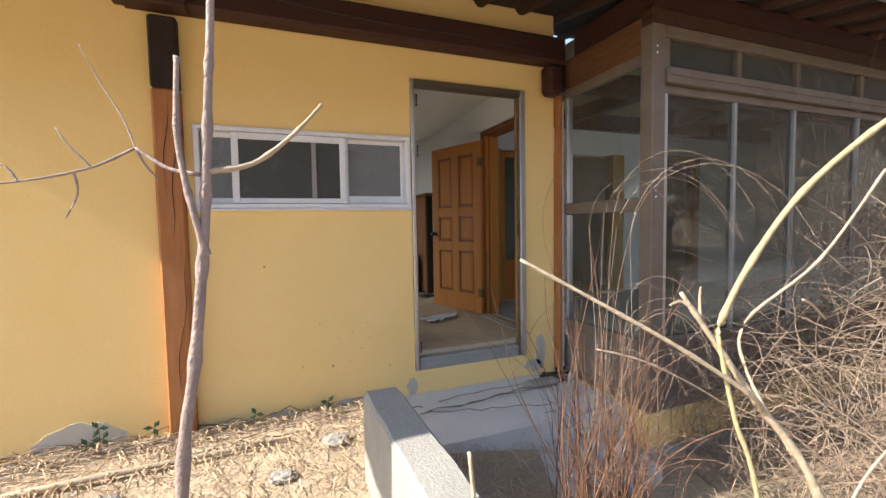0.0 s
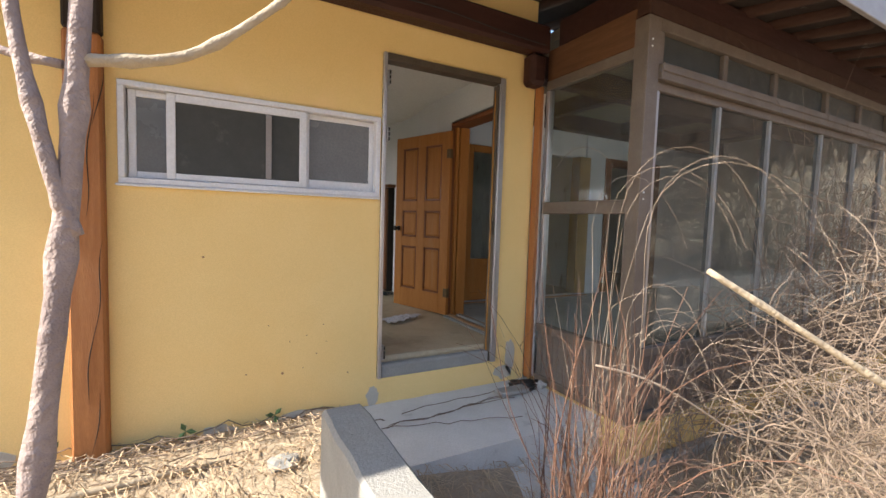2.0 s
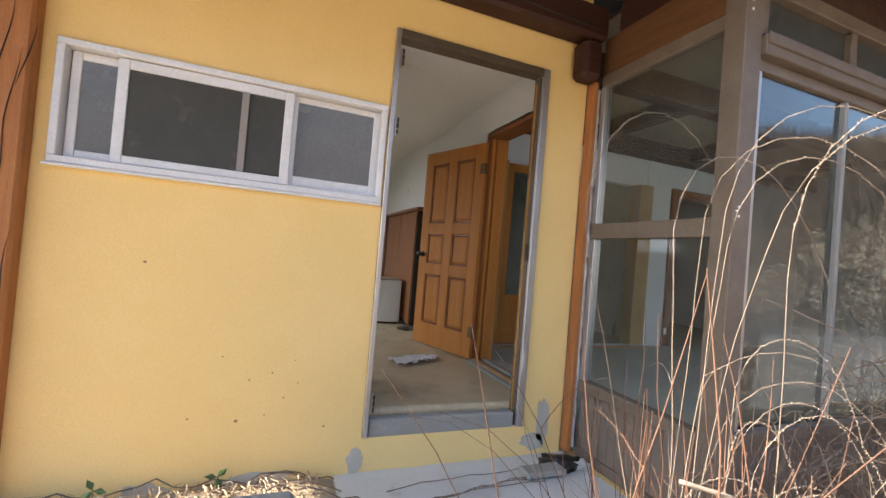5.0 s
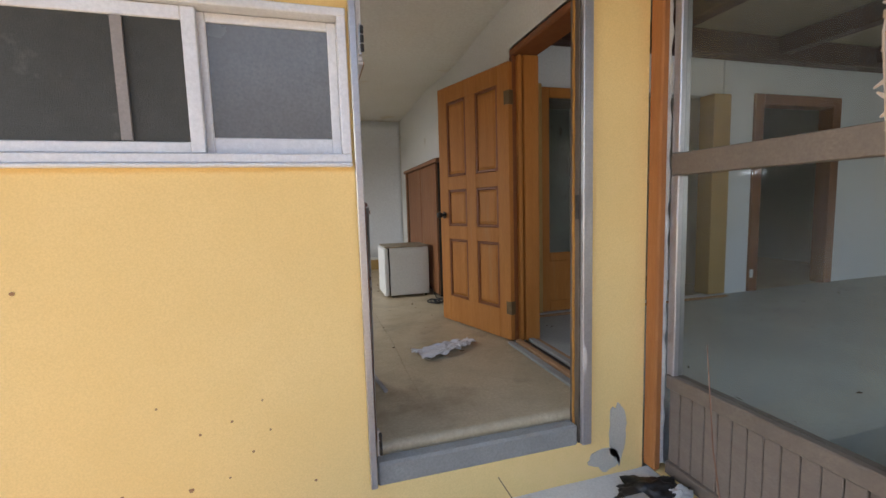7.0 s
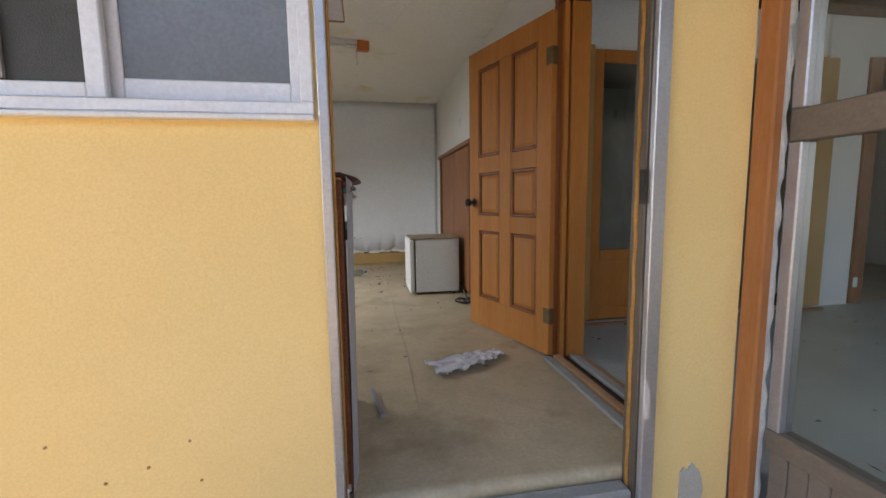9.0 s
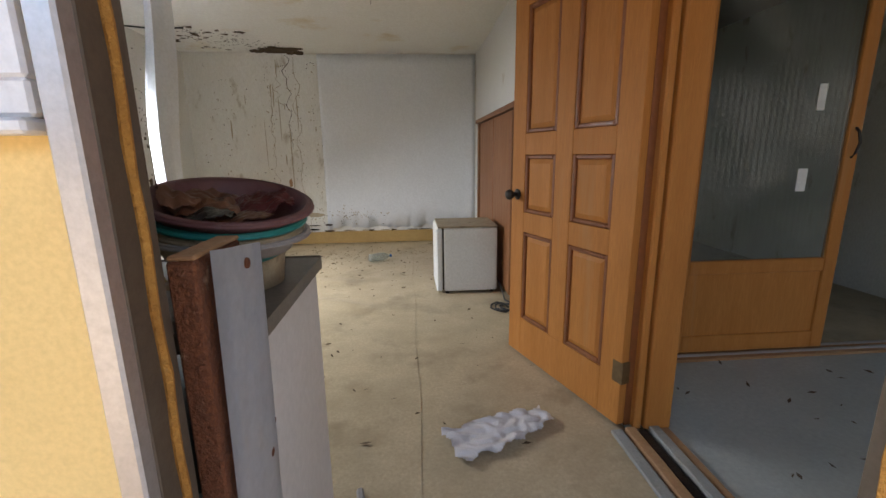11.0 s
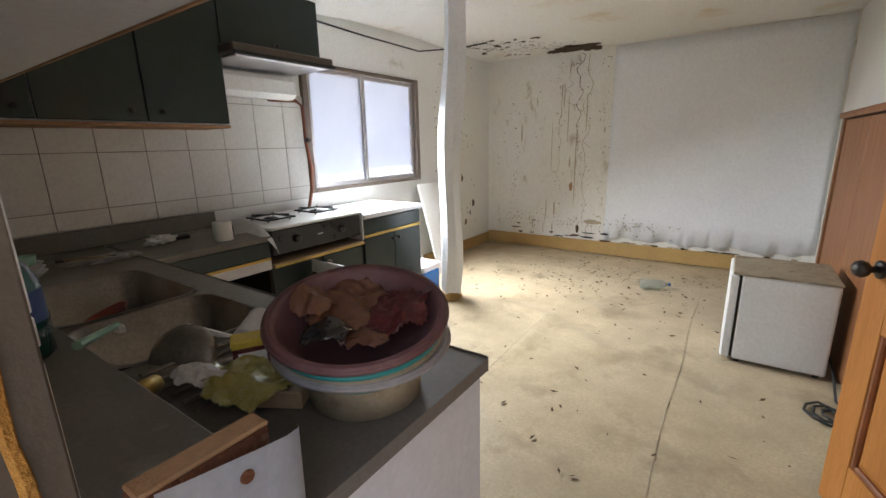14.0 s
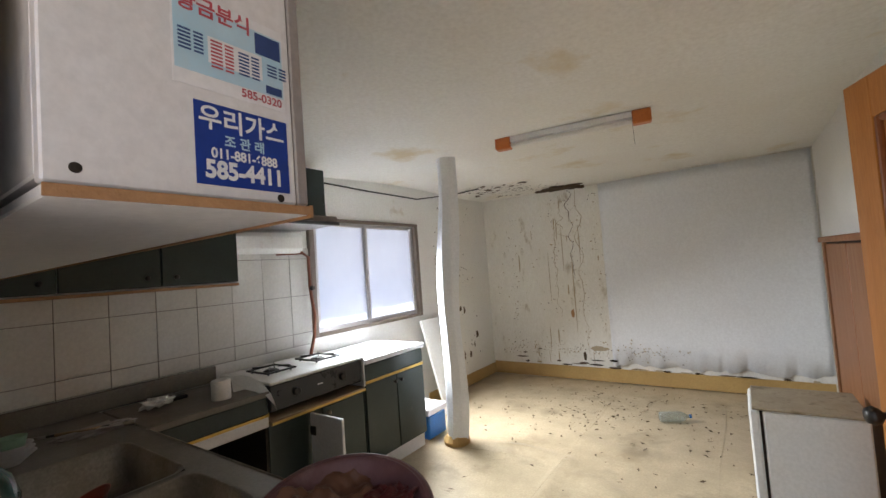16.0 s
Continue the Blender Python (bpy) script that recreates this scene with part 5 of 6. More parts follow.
clo = thing("built_in_closet", "low brown wooden closet with a cornice set in the wall", "closet")
# near-black body colours in the shade of the gap beside the doors
part("body", box((2.22, 2.298, 5.33, 6.86, 0.01, 1.36), bevel=0.003), "shade_mould", clo)
part("cornice", box((2.185, 2.298, 5.28, 6.90, 1.361, 1.40), bevel=0.006), "closet", clo)
part("stile", box((2.20, 2.2195, 6.80, 6.86, 0.01, 1.36), bevel=0.003), "closet", clo)
for y0, y1 in ((5.34, 5.98), (6.0, 6.66)):
    part("closet_door", box((2.195, 2.2185, y0, y1, 0.03, 1.35), bevel=0.004), "closet", clo, "brown veneered sliding door")


def bowl(name, r, h, foot, at, tilt, material, label, group="stacked basins"):
    m = pose(*at, *tilt)
    prof = [(foot, 0), (foot + 0.006, 0.0), (r * 0.82, h * 0.55), (r * 0.94, h * 0.93), (r, h * 0.96), (r + 0.008, h), (r + 0.002, h + 0.004), (r - 0.008, h), (r * 0.92, h * 0.94), (r * 0.79, h * 0.56), (foot, 0.006), (0.002, 0.006)]
    b = thing(name, label, "basin", group)
    part("body", lathe(prof, 48, m), material, b, "", True)
    part("rim", lathe([(r - 0.004, h + 0.0035), (r + 0.0095, h - 0.0005), (r + 0.011, h - 0.006), (r + 0.006, h - 0.004)], 48, m, caps=False), material, b, "", True)
    return b


bowl("basin", 0.134, 0.098, 0.098, (1.10, 3.285, 0.792), (0, 0, 0), "cream", "dirty cream plastic basin, lowest of the stack")
bowl("basin", 0.152, 0.036, 0.118, (1.105, 3.28, 0.877), (4, 5, 0), "greyplastic", "grey plastic basin in the stack")
bowl("basin", 0.138, 0.045, 0.112, (1.107, 3.275, 0.883), (7, 7, 0), "cream", "cream plastic basin in the stack")
bowl("basin", 0.138, 0.075, 0.095, (1.112, 3.27, 0.872), (8, 7, 0), "teal", "teal plastic basin in the stack")
bowl("basin", 0.148, 0.080, 0.095, (1.118, 3.262, 0.898), (10, 9, 0), "maroon", "maroon plastic basin holding crumpled bags")


def folds(cx, cy, z, rx, ry, amp, seed, tilt=(0, 0), dome=0.0, n=46):
    """A crumpled sheet: sharp folds at three scales inside a ragged outline."""
    def height(x, y):
        u, v = x - cx, y - cy
        q = Vector((u * 15 + v * 4, v * 15 - u * 5, seed))
        f = 1 - abs(noise.noise(q)) * 2 + 0.5 * (1 - abs(noise.noise(q * 2.3 + Vector((3, 1, 0)))) * 2) + 0.22 * (1 - abs(noise.noise(q * 5.1)) * 2)
        return z + amp * f * 0.5 + tilt[0] * u + tilt[1] * v + dome * (1 - (u / rx) ** 2 - (v / ry) ** 2)
    bm = sheet(linspace(cx - rx * 1.3, cx + rx * 1.3, n), linspace(cy - ry * 1.3, cy + ry * 1.3, n), height)
    out = []
    for f in bm.faces:
        c = f.calc_center_median()
        a = math.atan2(c.y - cy, c.x - cx)
        if ((c.x - cx) / rx) ** 2 + ((c.y - cy) / ry) ** 2 > (1 + 0.35 * noise.noise(Vector((math.cos(a) * 1.6, math.sin(a) * 1.6, seed)))) ** 2:
            out.append(f)
    bmesh.ops.delete(bm, geom=out, context="FACES")
    bmesh.ops.solidify(bm, geom=bm.faces[:], thickness=0.0015)
    return bm


whole("paper_bag", folds(1.075, 3.275, 0.948, 0.092, 0.080, 0.030, 1.7, (-0.25, 0.20), 0.010), "brownpaper", "crumpled brown paper bag in the basin", "bag", True)
whole("paper_bag", folds(1.045, 3.225, 0.970, 0.040, 0.034, 0.028, 6.2, (-0.5, 0.1), 0.008), "brownpaper", "crumpled brown paper bag in the basin", "bag", True)
whole("wrapper", folds(1.165, 3.30, 0.947, 0.064, 0.068, 0.034, 4.4, (0.15, 0.25), 0.006), "redwrap", "crumpled dark red wrapper in the basin", "wrapper", True)
whole("plastic_bag", folds(1.105, 3.20, 0.938, 0.050, 0.040, 0.022, 8.1, (0, 0), 0.012), "blackwrap", "shiny black plastic bag in the basin", "bag", True)
whole("work_glove", folds(1.165, 3.225, 0.935, 0.050, 0.026, 0.014, 9.6, (0.05, 0.1), 0.006), "brownpaper", "flattened brown glove in the basin", "glove", True)


def bottle(at, r, h, material, cap, name, label, tilt=(0, 0, 0), band="signblue"):
    b = thing(name, label, "bottle")
    b.matrix_world = pose(*at, *tilt)
    part("body", lathe([(r * 0.85, 0), (r, 0.008), (r, h * 0.22), (r * 0.95, h * 0.25), (r, h * 0.3), (r, h * 0.62), (r * 0.75, h * 0.78), (r * 0.32, h * 0.88), (r * 0.3, h * 0.95)], 24), material, b, "", True)
    part("cap", lathe([(r * 0.38, h * 0.95), (r * 0.38, h), (r * 0.3, h * 1.003)], 16), cap, b, "", True)
    if band:
        part("label_band", lathe([(r * 1.01, h * 0.32), (r * 1.012, h * 0.58)], 24, caps=False), band, b, "printed label", True)
    return b


bottle((0.56, 2.918, 0.867), 0.050, 0.235, "bottlegreen", "whitealu", "jar", "green plastic bottle with a label on the shelf", band="signnavy")
bottle((0.36, 2.95, 0.867), 0.028, 0.10, "clearplastic", "clearplastic", "plastic_bottle", "empty clear plastic bottle on the shelf", band=None)
bottle((0.27, 2.93, 0.867), 0.026, 0.10, "clearplastic", "clearplastic", "plastic_bottle", "empty clear plastic bottle on the shelf", band=None)
bottle((0.44, 2.972, 0.867), 0.022, 0.08, "clearplastic", "clearplastic", "plastic_bottle", "empty clear plastic bottle on the shelf", band=None)
bottle((1.06, 6.60, 0.045), 0.04, 0.24, "clearplastic", "blue", "plastic_bottle", "crushed clear water bottle lying on the floor", (0, 90, 25), None)

brush = thing("dish_brush", "mint green plastic brush lying across the sink edge", "brush")
part("handle", tube([(0.60, 2.99, 0.875), (0.68, 3.03, 0.872), (0.50, 3.09, 0.86)][::2], [0.010, 0.007], 8), "lightgreen", brush)
part("bristles", box((0.49, 0.515, 3.085, 3.10, 0.84, 0.86), bevel=0.003), "paper", brush)
plate = whole("plastic_tray", box((-0.09, 0.09, -0.06, 0.06, 0, 0.012), bevel=0.006, m=pose(0.60, 3.22, 0.76, 35, 8, 20)), "white", "white plastic tray standing in the sink", "tray")
whole("pot_lid", lathe([(0.072, 0), (0.075, 0.004), (0.062, 0.012), (0.03, 0.018), (0.004, 0.02)], 32, pose(0.665, 3.15, 0.795, 55, 12, 30)), "steel", "dull steel pot lid leaning in the sink", "pot lid", True)
cup = thing("plastic_cup", "white printed plastic cup lying on the drainer", "cup")
part("body", lathe([(0.024, 0), (0.026, 0.003), (0.033, 0.085), (0.035, 0.087), (0.031, 0.085), (0.023, 0.006)], 24, pose(0.76, 3.24, 0.828, 0, 84, 120)), "white", cup, "", True)
carton = thing("pepper_carton", "small dark red carton with a yellow lid on the worktop", "carton", at=(0.872, 3.195, 0.797), rz=60)
part("body", box((-0.036, 0.036, -0.022, 0.022, 0, 0.068), bevel=0.003), "redwrap", carton)
part("lid", box((-0.038, 0.038, -0.024, 0.024, 0.0685, 0.086), bevel=0.003), "lid_yellow", carton, "yellow lid")
part("label_panel", box((-0.026, 0.026, -0.0232, -0.0223, 0.036, 0.060)), "paper", carton, "pale picture panel")
bpy.context.view_layer.update()
text_mesh("순후추", 0.022, "signwhite", carton.matrix_world @ Matrix.Translation((0, -0.0226, 0.019)) @ pose(0, 0, 0, 90), carton, 0.0006).matrix_world = carton.matrix_world @ Matrix.Translation((0, -0.0226, 0.019)) @ pose(0, 0, 0, 90)
whole("plastic_bag", folds(0.93, 3.135, 0.815, 0.115, 0.070, 0.035, 12.4, (0, 0), 0.022), "yellowbag", "yellowed plastic bag slumped on the worktop", "bag", True)
whole("plastic_bag", folds(0.84, 3.10, 0.820, 0.075, 0.035, 0.026, 15.2, (0.1, 0), 0.012), "cloth", "crumpled printed white plastic bag", "bag", True)
whole("small_box", box((-0.045, 0.045, -0.025, 0.025, 0, 0.035), bevel=0.003, m=pose(1.0, 3.17, 0.792, 0, 0, 30)), "card", "small worn cardboard box on the worktop", "box")
whole("tin_can", lathe([(0.018, 0), (0.018, 0.045), (0.015, 0.047)], 18, pose(0.76, 3.055, 0.81, 80, 0, 35)), "gold", "brass-coloured can lying on the worktop", "can", True)
whole("plastic_bowl", lathe([(0.05, 0), (0.10, 0.06), (0.105, 0.062), (0.098, 0.06), (0.05, 0.004)], 32, pose(-0.02, 3.21, 0.655, 25, -10)), "red", "red plastic bowl in the sink basin", "bowl", True)
for k in range(3):
    whole("rice_bowl", lathe([(0.03, 0), (0.033, 0.004), (0.07 - 0.004 * k, 0.035), (0.072 - 0.004 * k, 0.036), (0.066 - 0.004 * k, 0.034), (0.03, 0.006)], 28, pose(-0.46, 3.12, 0.792 + k * 0.016)), "white", "white china bowl in a small stack", "bowl", True, "stacked china bowls")
whole("mint_cup", lathe([(0.03, 0), (0.04, 0.05), (0.037, 0.05), (0.028, 0.004)], 24, pose(-0.47, 3.13, 0.835)), "lightgreen", "pale mint cup on the bowls", "cup", True)
for k in range(4):
    whole("utensil", tube([(-0.72 + 0.03 * k, 3.22 + 0.02 * k, 0.80 + 0.004 * k), (-0.60 + 0.02 * k, 3.38, 0.806 + 0.004 * k), (-0.52 - 0.02 * k, 3.52 - 0.03 * k, 0.802)], [0.006, 0.004, 0.012], 6), ("steel", "greyplastic", "iron", "card")[k], "old kitchen utensil lying on the worktop", "utensil", True, "utensils")
whole("plastic_bag", crumple((0.05, 0.11, 0.014), 20.3, 0.5, at=(-0.58, 3.40, 0.80), cuts=4), "greyplastic", "flattened clear bag over the utensils", "bag", True)
whole("cloth_wad", crumple((0.045, 0.055, 0.022), 22.9, 0.6, at=(-0.72, 3.68, 0.812), cuts=4), "paper", "wad of white tissue on the worktop", "tissue", True)
whole("dark_case", box((-0.80, -0.74, 3.70, 3.84, 0.792, 0.81), bevel=0.005), "iron", "flat dark case on the worktop", "case")
roll = thing("toilet_roll", "white toilet roll with a loose trailing sheet on the worktop", "toilet roll")
part("roll", lathe([(0.016, 0), (0.045, 0), (0.046, 0.004), (0.046, 0.092), (0.045, 0.096), (0.016, 0.096), (0.016, 0.05)], 28, pose(-0.52, 3.90, 0.792)), "paper", roll, "", True)
tl = bmesh.new()
pts = [(-0.50, 3.945, 0.86), (-0.47, 3.99, 0.86), (-0.44, 4.03, 0.835), (-0.41, 4.07, 0.80), (-0.388, 4.10, 0.74), (-0.385, 4.115, 0.70)]
a = [tl.verts.new((x - 0.012, y, z + 0.035)) for x, y, z in pts]
b = [tl.verts.new((x + 0.012, y, z - 0.045 * (1 - k / 8))) for k, (x, y, z) in enumerate(pts)]
for k in range(5):
    tl.faces.new((a[k], a[k + 1], b[k + 1], b[k]))
bmesh.ops.solidify(tl, geom=tl.faces[:], thickness=0.0015)
part("loose_sheet", tl, "paper", roll, "", True)
leanb = whole("leaning_board", box((-0.012, 0.012, -0.19, 0.19, 0, 0.90), bevel=0.003, m=pose(-0.68, 6.25, 0.004, 0, -15, 0)), "wallpaper", "grey board leaning against the wall under the window", "board")
bx = thing("storage_box", "blue plastic box with a white lid beside the cabinet", "box")
part("body", box((-0.68, -0.45, 5.50, 5.74, 0.004, 0.19), bevel=0.012), "blue", bx)
part("lid", box((-0.69, -0.44, 5.49, 5.75, 0.191, 0.25), bevel=0.012), "white", bx, "white lid")


# the rag: a rumpled sheet
def rag_height(x, y):
    d = Vector((x - 1.80, y - 3.80))
    return 0.012 + 0.050 * abs(noise.noise(Vector((x * 6 + y * 4, y * 11 - x * 3, 3)))) + 0.022 * abs(noise.noise(Vector((x * 9 - y * 16, y * 14 + x * 12, 8))))


rg = sheet(linspace(1.58, 2.05, 60), linspace(3.64, 3.96, 44), rag_height, thick=0.004)
c, s = math.cos(0.40), math.sin(0.40)
gone = []
for f in rg.faces:
    q = f.calc_center_median()
    u, v = (q.x - 1.80) * c + (q.y - 3.80) * s, -(q.x - 1.80) * s + (q.y - 3.80) * c
    if abs(v) > (0.095 - 0.14 * max(u, -0.1)) * 0.85 + 0.035 * noise.noise(Vector((u * 12, 0, 5))) or u < -0.20 + 0.05 * noise.noise(Vector((v * 12, 3, 0))) or u > 0.235:
        gone.append(f)
bmesh.ops.delete(rg, geom=gone, context="FACES")
whole("rag", rg, "cloth", "dirty white rag crumpled on the linoleum", "rag", True)
cord = [(2.08 + 0.07 * math.cos(k * 0.8) + 0.004 * k, 5.14 + 0.10 * math.sin(k * 0.8) * (1 - k * 0.02), 0.012 + 0.004 * (k % 3)) for k in range(26)]
whole("power_cord", tube(cord + [(2.16, 5.3, 0.01), (2.17, 5.5, 0.06), (2.165, 5.8, 0.12)], 0.006, 6), "rubber", "coiled black power cord beside the fridge", "cord", True)
whole("wooden_stick", tube([(1.34, 3.30, 0.012), (1.30, 3.55, 0.012)], 0.012, 6), "greyplastic", "short grey stick on the floor by the sink unit", "stick")

deb = bmesh.new()
for k in range(520):
    if k < 330:
        x, y = random.gauss(0.75, 0.6), random.gauss(6.75, 0.42)
    else:
        x, y = random.uniform(WEST + 0.45, 2.15), random.uniform(3.0, 7.4)
    if not (WEST + 0.1 < x < 2.15 and 3.6 < y < 7.58) or (x < -0.38 and y < 5.8):
        continue
    r, a = random.uniform(0.004, 0.02), random.uniform(0, 6.28)
    z = crease(x, y) + 0.004
    q = [deb.verts.new((x + math.cos(a + t) * r * w, y + math.sin(a + t) * r * w, z + random.uniform(0, 0.008))) for t, w in ((0, 1.3), (1.6, 0.5), (3.14, 1.2), (4.7, 0.4))]
    deb.faces.new(q)
whole("floor_debris", deb, "debris", "scattered dry leaves and plaster crumbs on the linoleum", "debris", kind="stuff")
hd = bmesh.new()
for k in range(150):
    x, y = random.uniform(2.6, 7.4), random.uniform(2.4, 4.25)
    r, a = random.uniform(0.004, 0.02), random.uniform(0, 6.28)
    q = [hd.verts.new((x + math.cos(a + t) * r * w, y + math.sin(a + t) * r * w, 0.003 + random.uniform(0, 0.01))) for t, w in ((0, 1.3), (1.6, 0.4), (3.14, 1.2), (4.7, 0.35))]
    hd.faces.new(q)
whole("floor_debris", hd, "debris", "scattered dry leaves on the grey hall floor", "debris", kind="stuff")

for pts in ([(0.60 + 0.008 * math.sin(y * 7), y) for y in linspace(3.55, 7.5, 40)], [(1.50 + 0.006 * math.sin(y * 5), y) for y in linspace(3.0, 7.3, 40)], [(x, 5.53 + 0.02 * math.sin(x * 8)) for x in linspace(-0.12, 0.58, 12)]):
    b = tube([(x, y, crease(x, y) + 0.003) for x, y in pts], [0.0006 + 0.0018 * abs(noise.noise(Vector((k * 0.8, pts[0][0], 0)))) for k in range(len(pts))], 4)
    whole("linoleum_seam", b, "mouldstreak", "dark torn seam between linoleum sheets", "floor seam", group="floor seams")
for k in range(22):
    x, z = random.gauss(0.0, 0.4), random.choice((random.uniform(0.2, 0.5), random.uniform(0.4, 1.9)))
    if -0.9 < x < 0.46:
        scab("mould_streak", x, z, random.uniform(0.002, 0.008), random.uniform(0.02, 0.12), k * 5.3 + 50, "mouldstreak", "small dark mould mark on the papered wall")
for k in range(22):
    x = random.uniform(-0.9, 2.2)
    scab("mould_streak", x, 0.16 + 0.10 * random.random() * (x < 0.5), random.uniform(0.02, 0.09), random.uniform(0.004, 0.012), k * 4.1 + 200, random.choice(("debris", "mouldstreak", "shade_mould")), "dark mould mark along the skirting", y=FAR - 0.0125)

# ---- plants outside ----
def limb(parent, name, pts, r0, r1, material, label="", knots=True):
    """A knotted tapering branch through the points, smoothed, with a few buds."""
    v = [Vector(p) for p in pts]
    out = []
    for i in range(len(v) - 1):
        a, b, c2, d = v[max(i - 1, 0)], v[i], v[i + 1], v[min(i + 2, len(v) - 1)]
        for k in range(6):
            t = k / 6
            out.append(0.5 * ((2 * b) + (c2 - a) * t + (2 * a - 5 * b + 4 * c2 - d) * t * t + (3 * b - a - 3 * c2 + d) * t ** 3))
    out.append(v[-1])
    n = len(out)
    rad = [(r0 + (r1 - r0) * k / (n - 1)) * (1 + (0.28 if knots and k % 5 == 3 else 0) + 0.08 * noise.noise(Vector((k * 0.7, r0 * 900, 0)))) for k in range(n)]
    return part(name, tube(out, rad, 9), material, parent, label, True)


sap = thing("sapling", "bare pale-barked sapling with thin branches before the wall", "tree")
trunk = limb(sap, "trunk", [(0.085, 0.50, -0.42), (0.10, 0.49, 0.1), (0.115, 0.48, 0.581), (0.140, 0.48, 0.776), (0.158, 0.48, 0.939), (0.167, 0.48, 1.053), (0.174, 0.48, 1.172), (0.182, 0.48, 1.291), (0.20, 0.48, 1.7), (0.21, 0.47, 2.1)], 0.0098, 0.004, "bark")
limb(sap, "branch", [(0.163, 0.48, 0.93), (0.150, 0.475, 0.985), (0.133, 0.48, 1.09), (0.137, 0.48, 1.207)], 0.0055, 0.0035, "bark")
limb(sap, "branch", [(0.168, 0.48, 1.049), (0.23, 0.475, 1.063), (0.287, 0.47, 1.108), (0.329, 0.465, 1.154)], 0.0045, 0.0025, "cutbark")
limb(sap, "branch", [(0.158, 0.482, 1.045), (0.116, 0.50, 1.055), (0.073, 0.52, 1.085)], 0.0032, 0.0022, "bark")
limb(sap, "twig", [(0.073, 0.52, 1.085), (0.013, 0.52, 1.053), (-0.078, 0.52, 1.032), (-0.16, 0.52, 1.03)], 0.0022, 0.0011, "bark")
limb(sap, "twig", [(0.073, 0.52, 1.085), (0.055, 0.54, 1.13), (0.029, 0.55, 1.179), (0.005, 0.55, 1.232)], 0.0014, 0.0007, "bark")
limb(sap, "twig", [(0.073, 0.52, 1.085), (0.085, 0.52, 1.06), (0.10, 0.52, 1.04)], 0.002, 0.001, "bark")
limb(sap, "twig", [(0.02, 0.52, 1.056), (-0.005, 0.525, 1.085), (-0.02, 0.53, 1.11)], 0.0016, 0.0009, "bark")
limb(sap, "twig", [(0.0, 0.52, 1.05), (0.003, 0.52, 1.02), (-0.012, 0.52, 0.985)], 0.0016, 0.0009, "bark")
limb(sap, "twig", [(-0.06, 0.52, 1.035), (-0.075, 0.525, 1.055), (-0.10, 0.53, 1.06)], 0.0016, 0.0009, "bark")

cut = thing("cut_shrub", "pruned shrub with bleached cut branches beside the path", "shrub")
limb(cut, "branch", [(0.801, 0.228, 0.863), (0.841, 0.208, 0.795), (0.891, 0.183, 0.711), (0.977, 0.139, 0.56), (1.06, 0.09, 0.2), (1.09, 0.07, -0.52)], 0.003, 0.008, "cutbark")
limb(cut, "branch", [(0.564, 0.282, 0.918), (0.655, 0.243, 0.862), (0.76, 0.197, 0.795), (0.86, 0.165, 0.724), (0.90, 0.175, 0.690)], 0.0022, 0.0036, "cutbark")
limb(cut, "branch", [(0.855, 0.205, 0.775), (0.862, 0.215, 0.802), (0.911, 0.208, 0.89), (0.994, 0.182, 1.007), (1.115, 0.141, 1.111), (1.25, 0.09, 1.2)], 0.0046, 0.0042, "yellowbark", "greenish-yellow live branch")
limb(cut, "branch", [(0.95, 0.16, 0.62), (0.955, 0.23, 0.72), (0.969, 0.244, 0.799), (1.086, 0.204, 0.899), (1.193, 0.171, 1.046)], 0.0026, 0.002, "cutbark")
limb(cut, "branch", [(0.829, 0.191, 0.805), (0.847, 0.177, 0.688), (0.873, 0.16, 0.575), (0.90, 0.12, 0.2), (0.95, 0.1, -0.5)], 0.0028, 0.004, "yellowbark")
for a, b in (((0.815, 0.22, 0.84), (0.785, 0.232, 0.845)), ((0.825, 0.215, 0.82), (0.832, 0.22, 0.87)), ((1.02, 0.19, 0.84), (1.10, 0.20, 0.80)), ((0.90, 0.18, 0.70), (0.88, 0.2, 0.735)), ((1.0, 0.13, 0.5), (1.12, 0.12, 0.62)), ((1.03, 0.11, 0.42), (1.16, 0.13, 0.50)), ((1.12, 0.12, 0.62), (1.22, 0.15, 0.70))):
    limb(cut, "twig", [a, tuple((p + q) / 2 + 0.006 for p, q in zip(a, b)), b], 0.0022, 0.0015, "cutbark")
stub = thing("broken_stalk", "broken bleached stalk standing beside the step", "stalk")
limb(stub, "stalk", [(0.775, 0.83, -0.60), (0.765, 0.84, 0.0), (0.75, 0.86, 0.315)], 0.008, 0.006, "cutbark")


def stems(bm, root, height, lean, r, n=9, droop=0.3, sides=3):
    """One slender arching stem; returns its points."""
    p, d = Vector(root), Vector((lean[0], lean[1], 1)).normalized()
    pts = [p.copy()]
    for k in range(n):
        d = (d + Vector((random.gauss(0, 0.07), random.gauss(0, 0.07), -droop * k / n * 0.5))).normalized()
        p = p + d * height / n
        pts.append(p.copy())
    tube(pts, [r * (1 - 0.75 * k / n) for k in range(n + 1)], sides, bm)
    return pts


red = bmesh.new()
for k in range(120):
    x, y = max(1.42, random.gauss(1.56, 0.12)), random.gauss(1.24, 0.09)
    pts = stems(red, (x, y, land(x, y) - 0.02), random.uniform(0.5, 1.35), (random.gauss(0, 0.10), random.gauss(0, 0.10)), random.uniform(0.002, 0.0048), 9, random.choice((0.1, 0.3, 0.9)), 4)
    if k % 3 == 0:
        for q in (4, 6, 7):
            stems(red, pts[q], random.uniform(0.08, 0.25), (random.gauss(0, 0.7), random.gauss(0, 0.7)), 0.0014, 5, 0.8)
whole("dry_stalks", red, "redstem", "clump of dry reddish-brown upright stalks beside the porch", "dry weeds", kind="stuff")

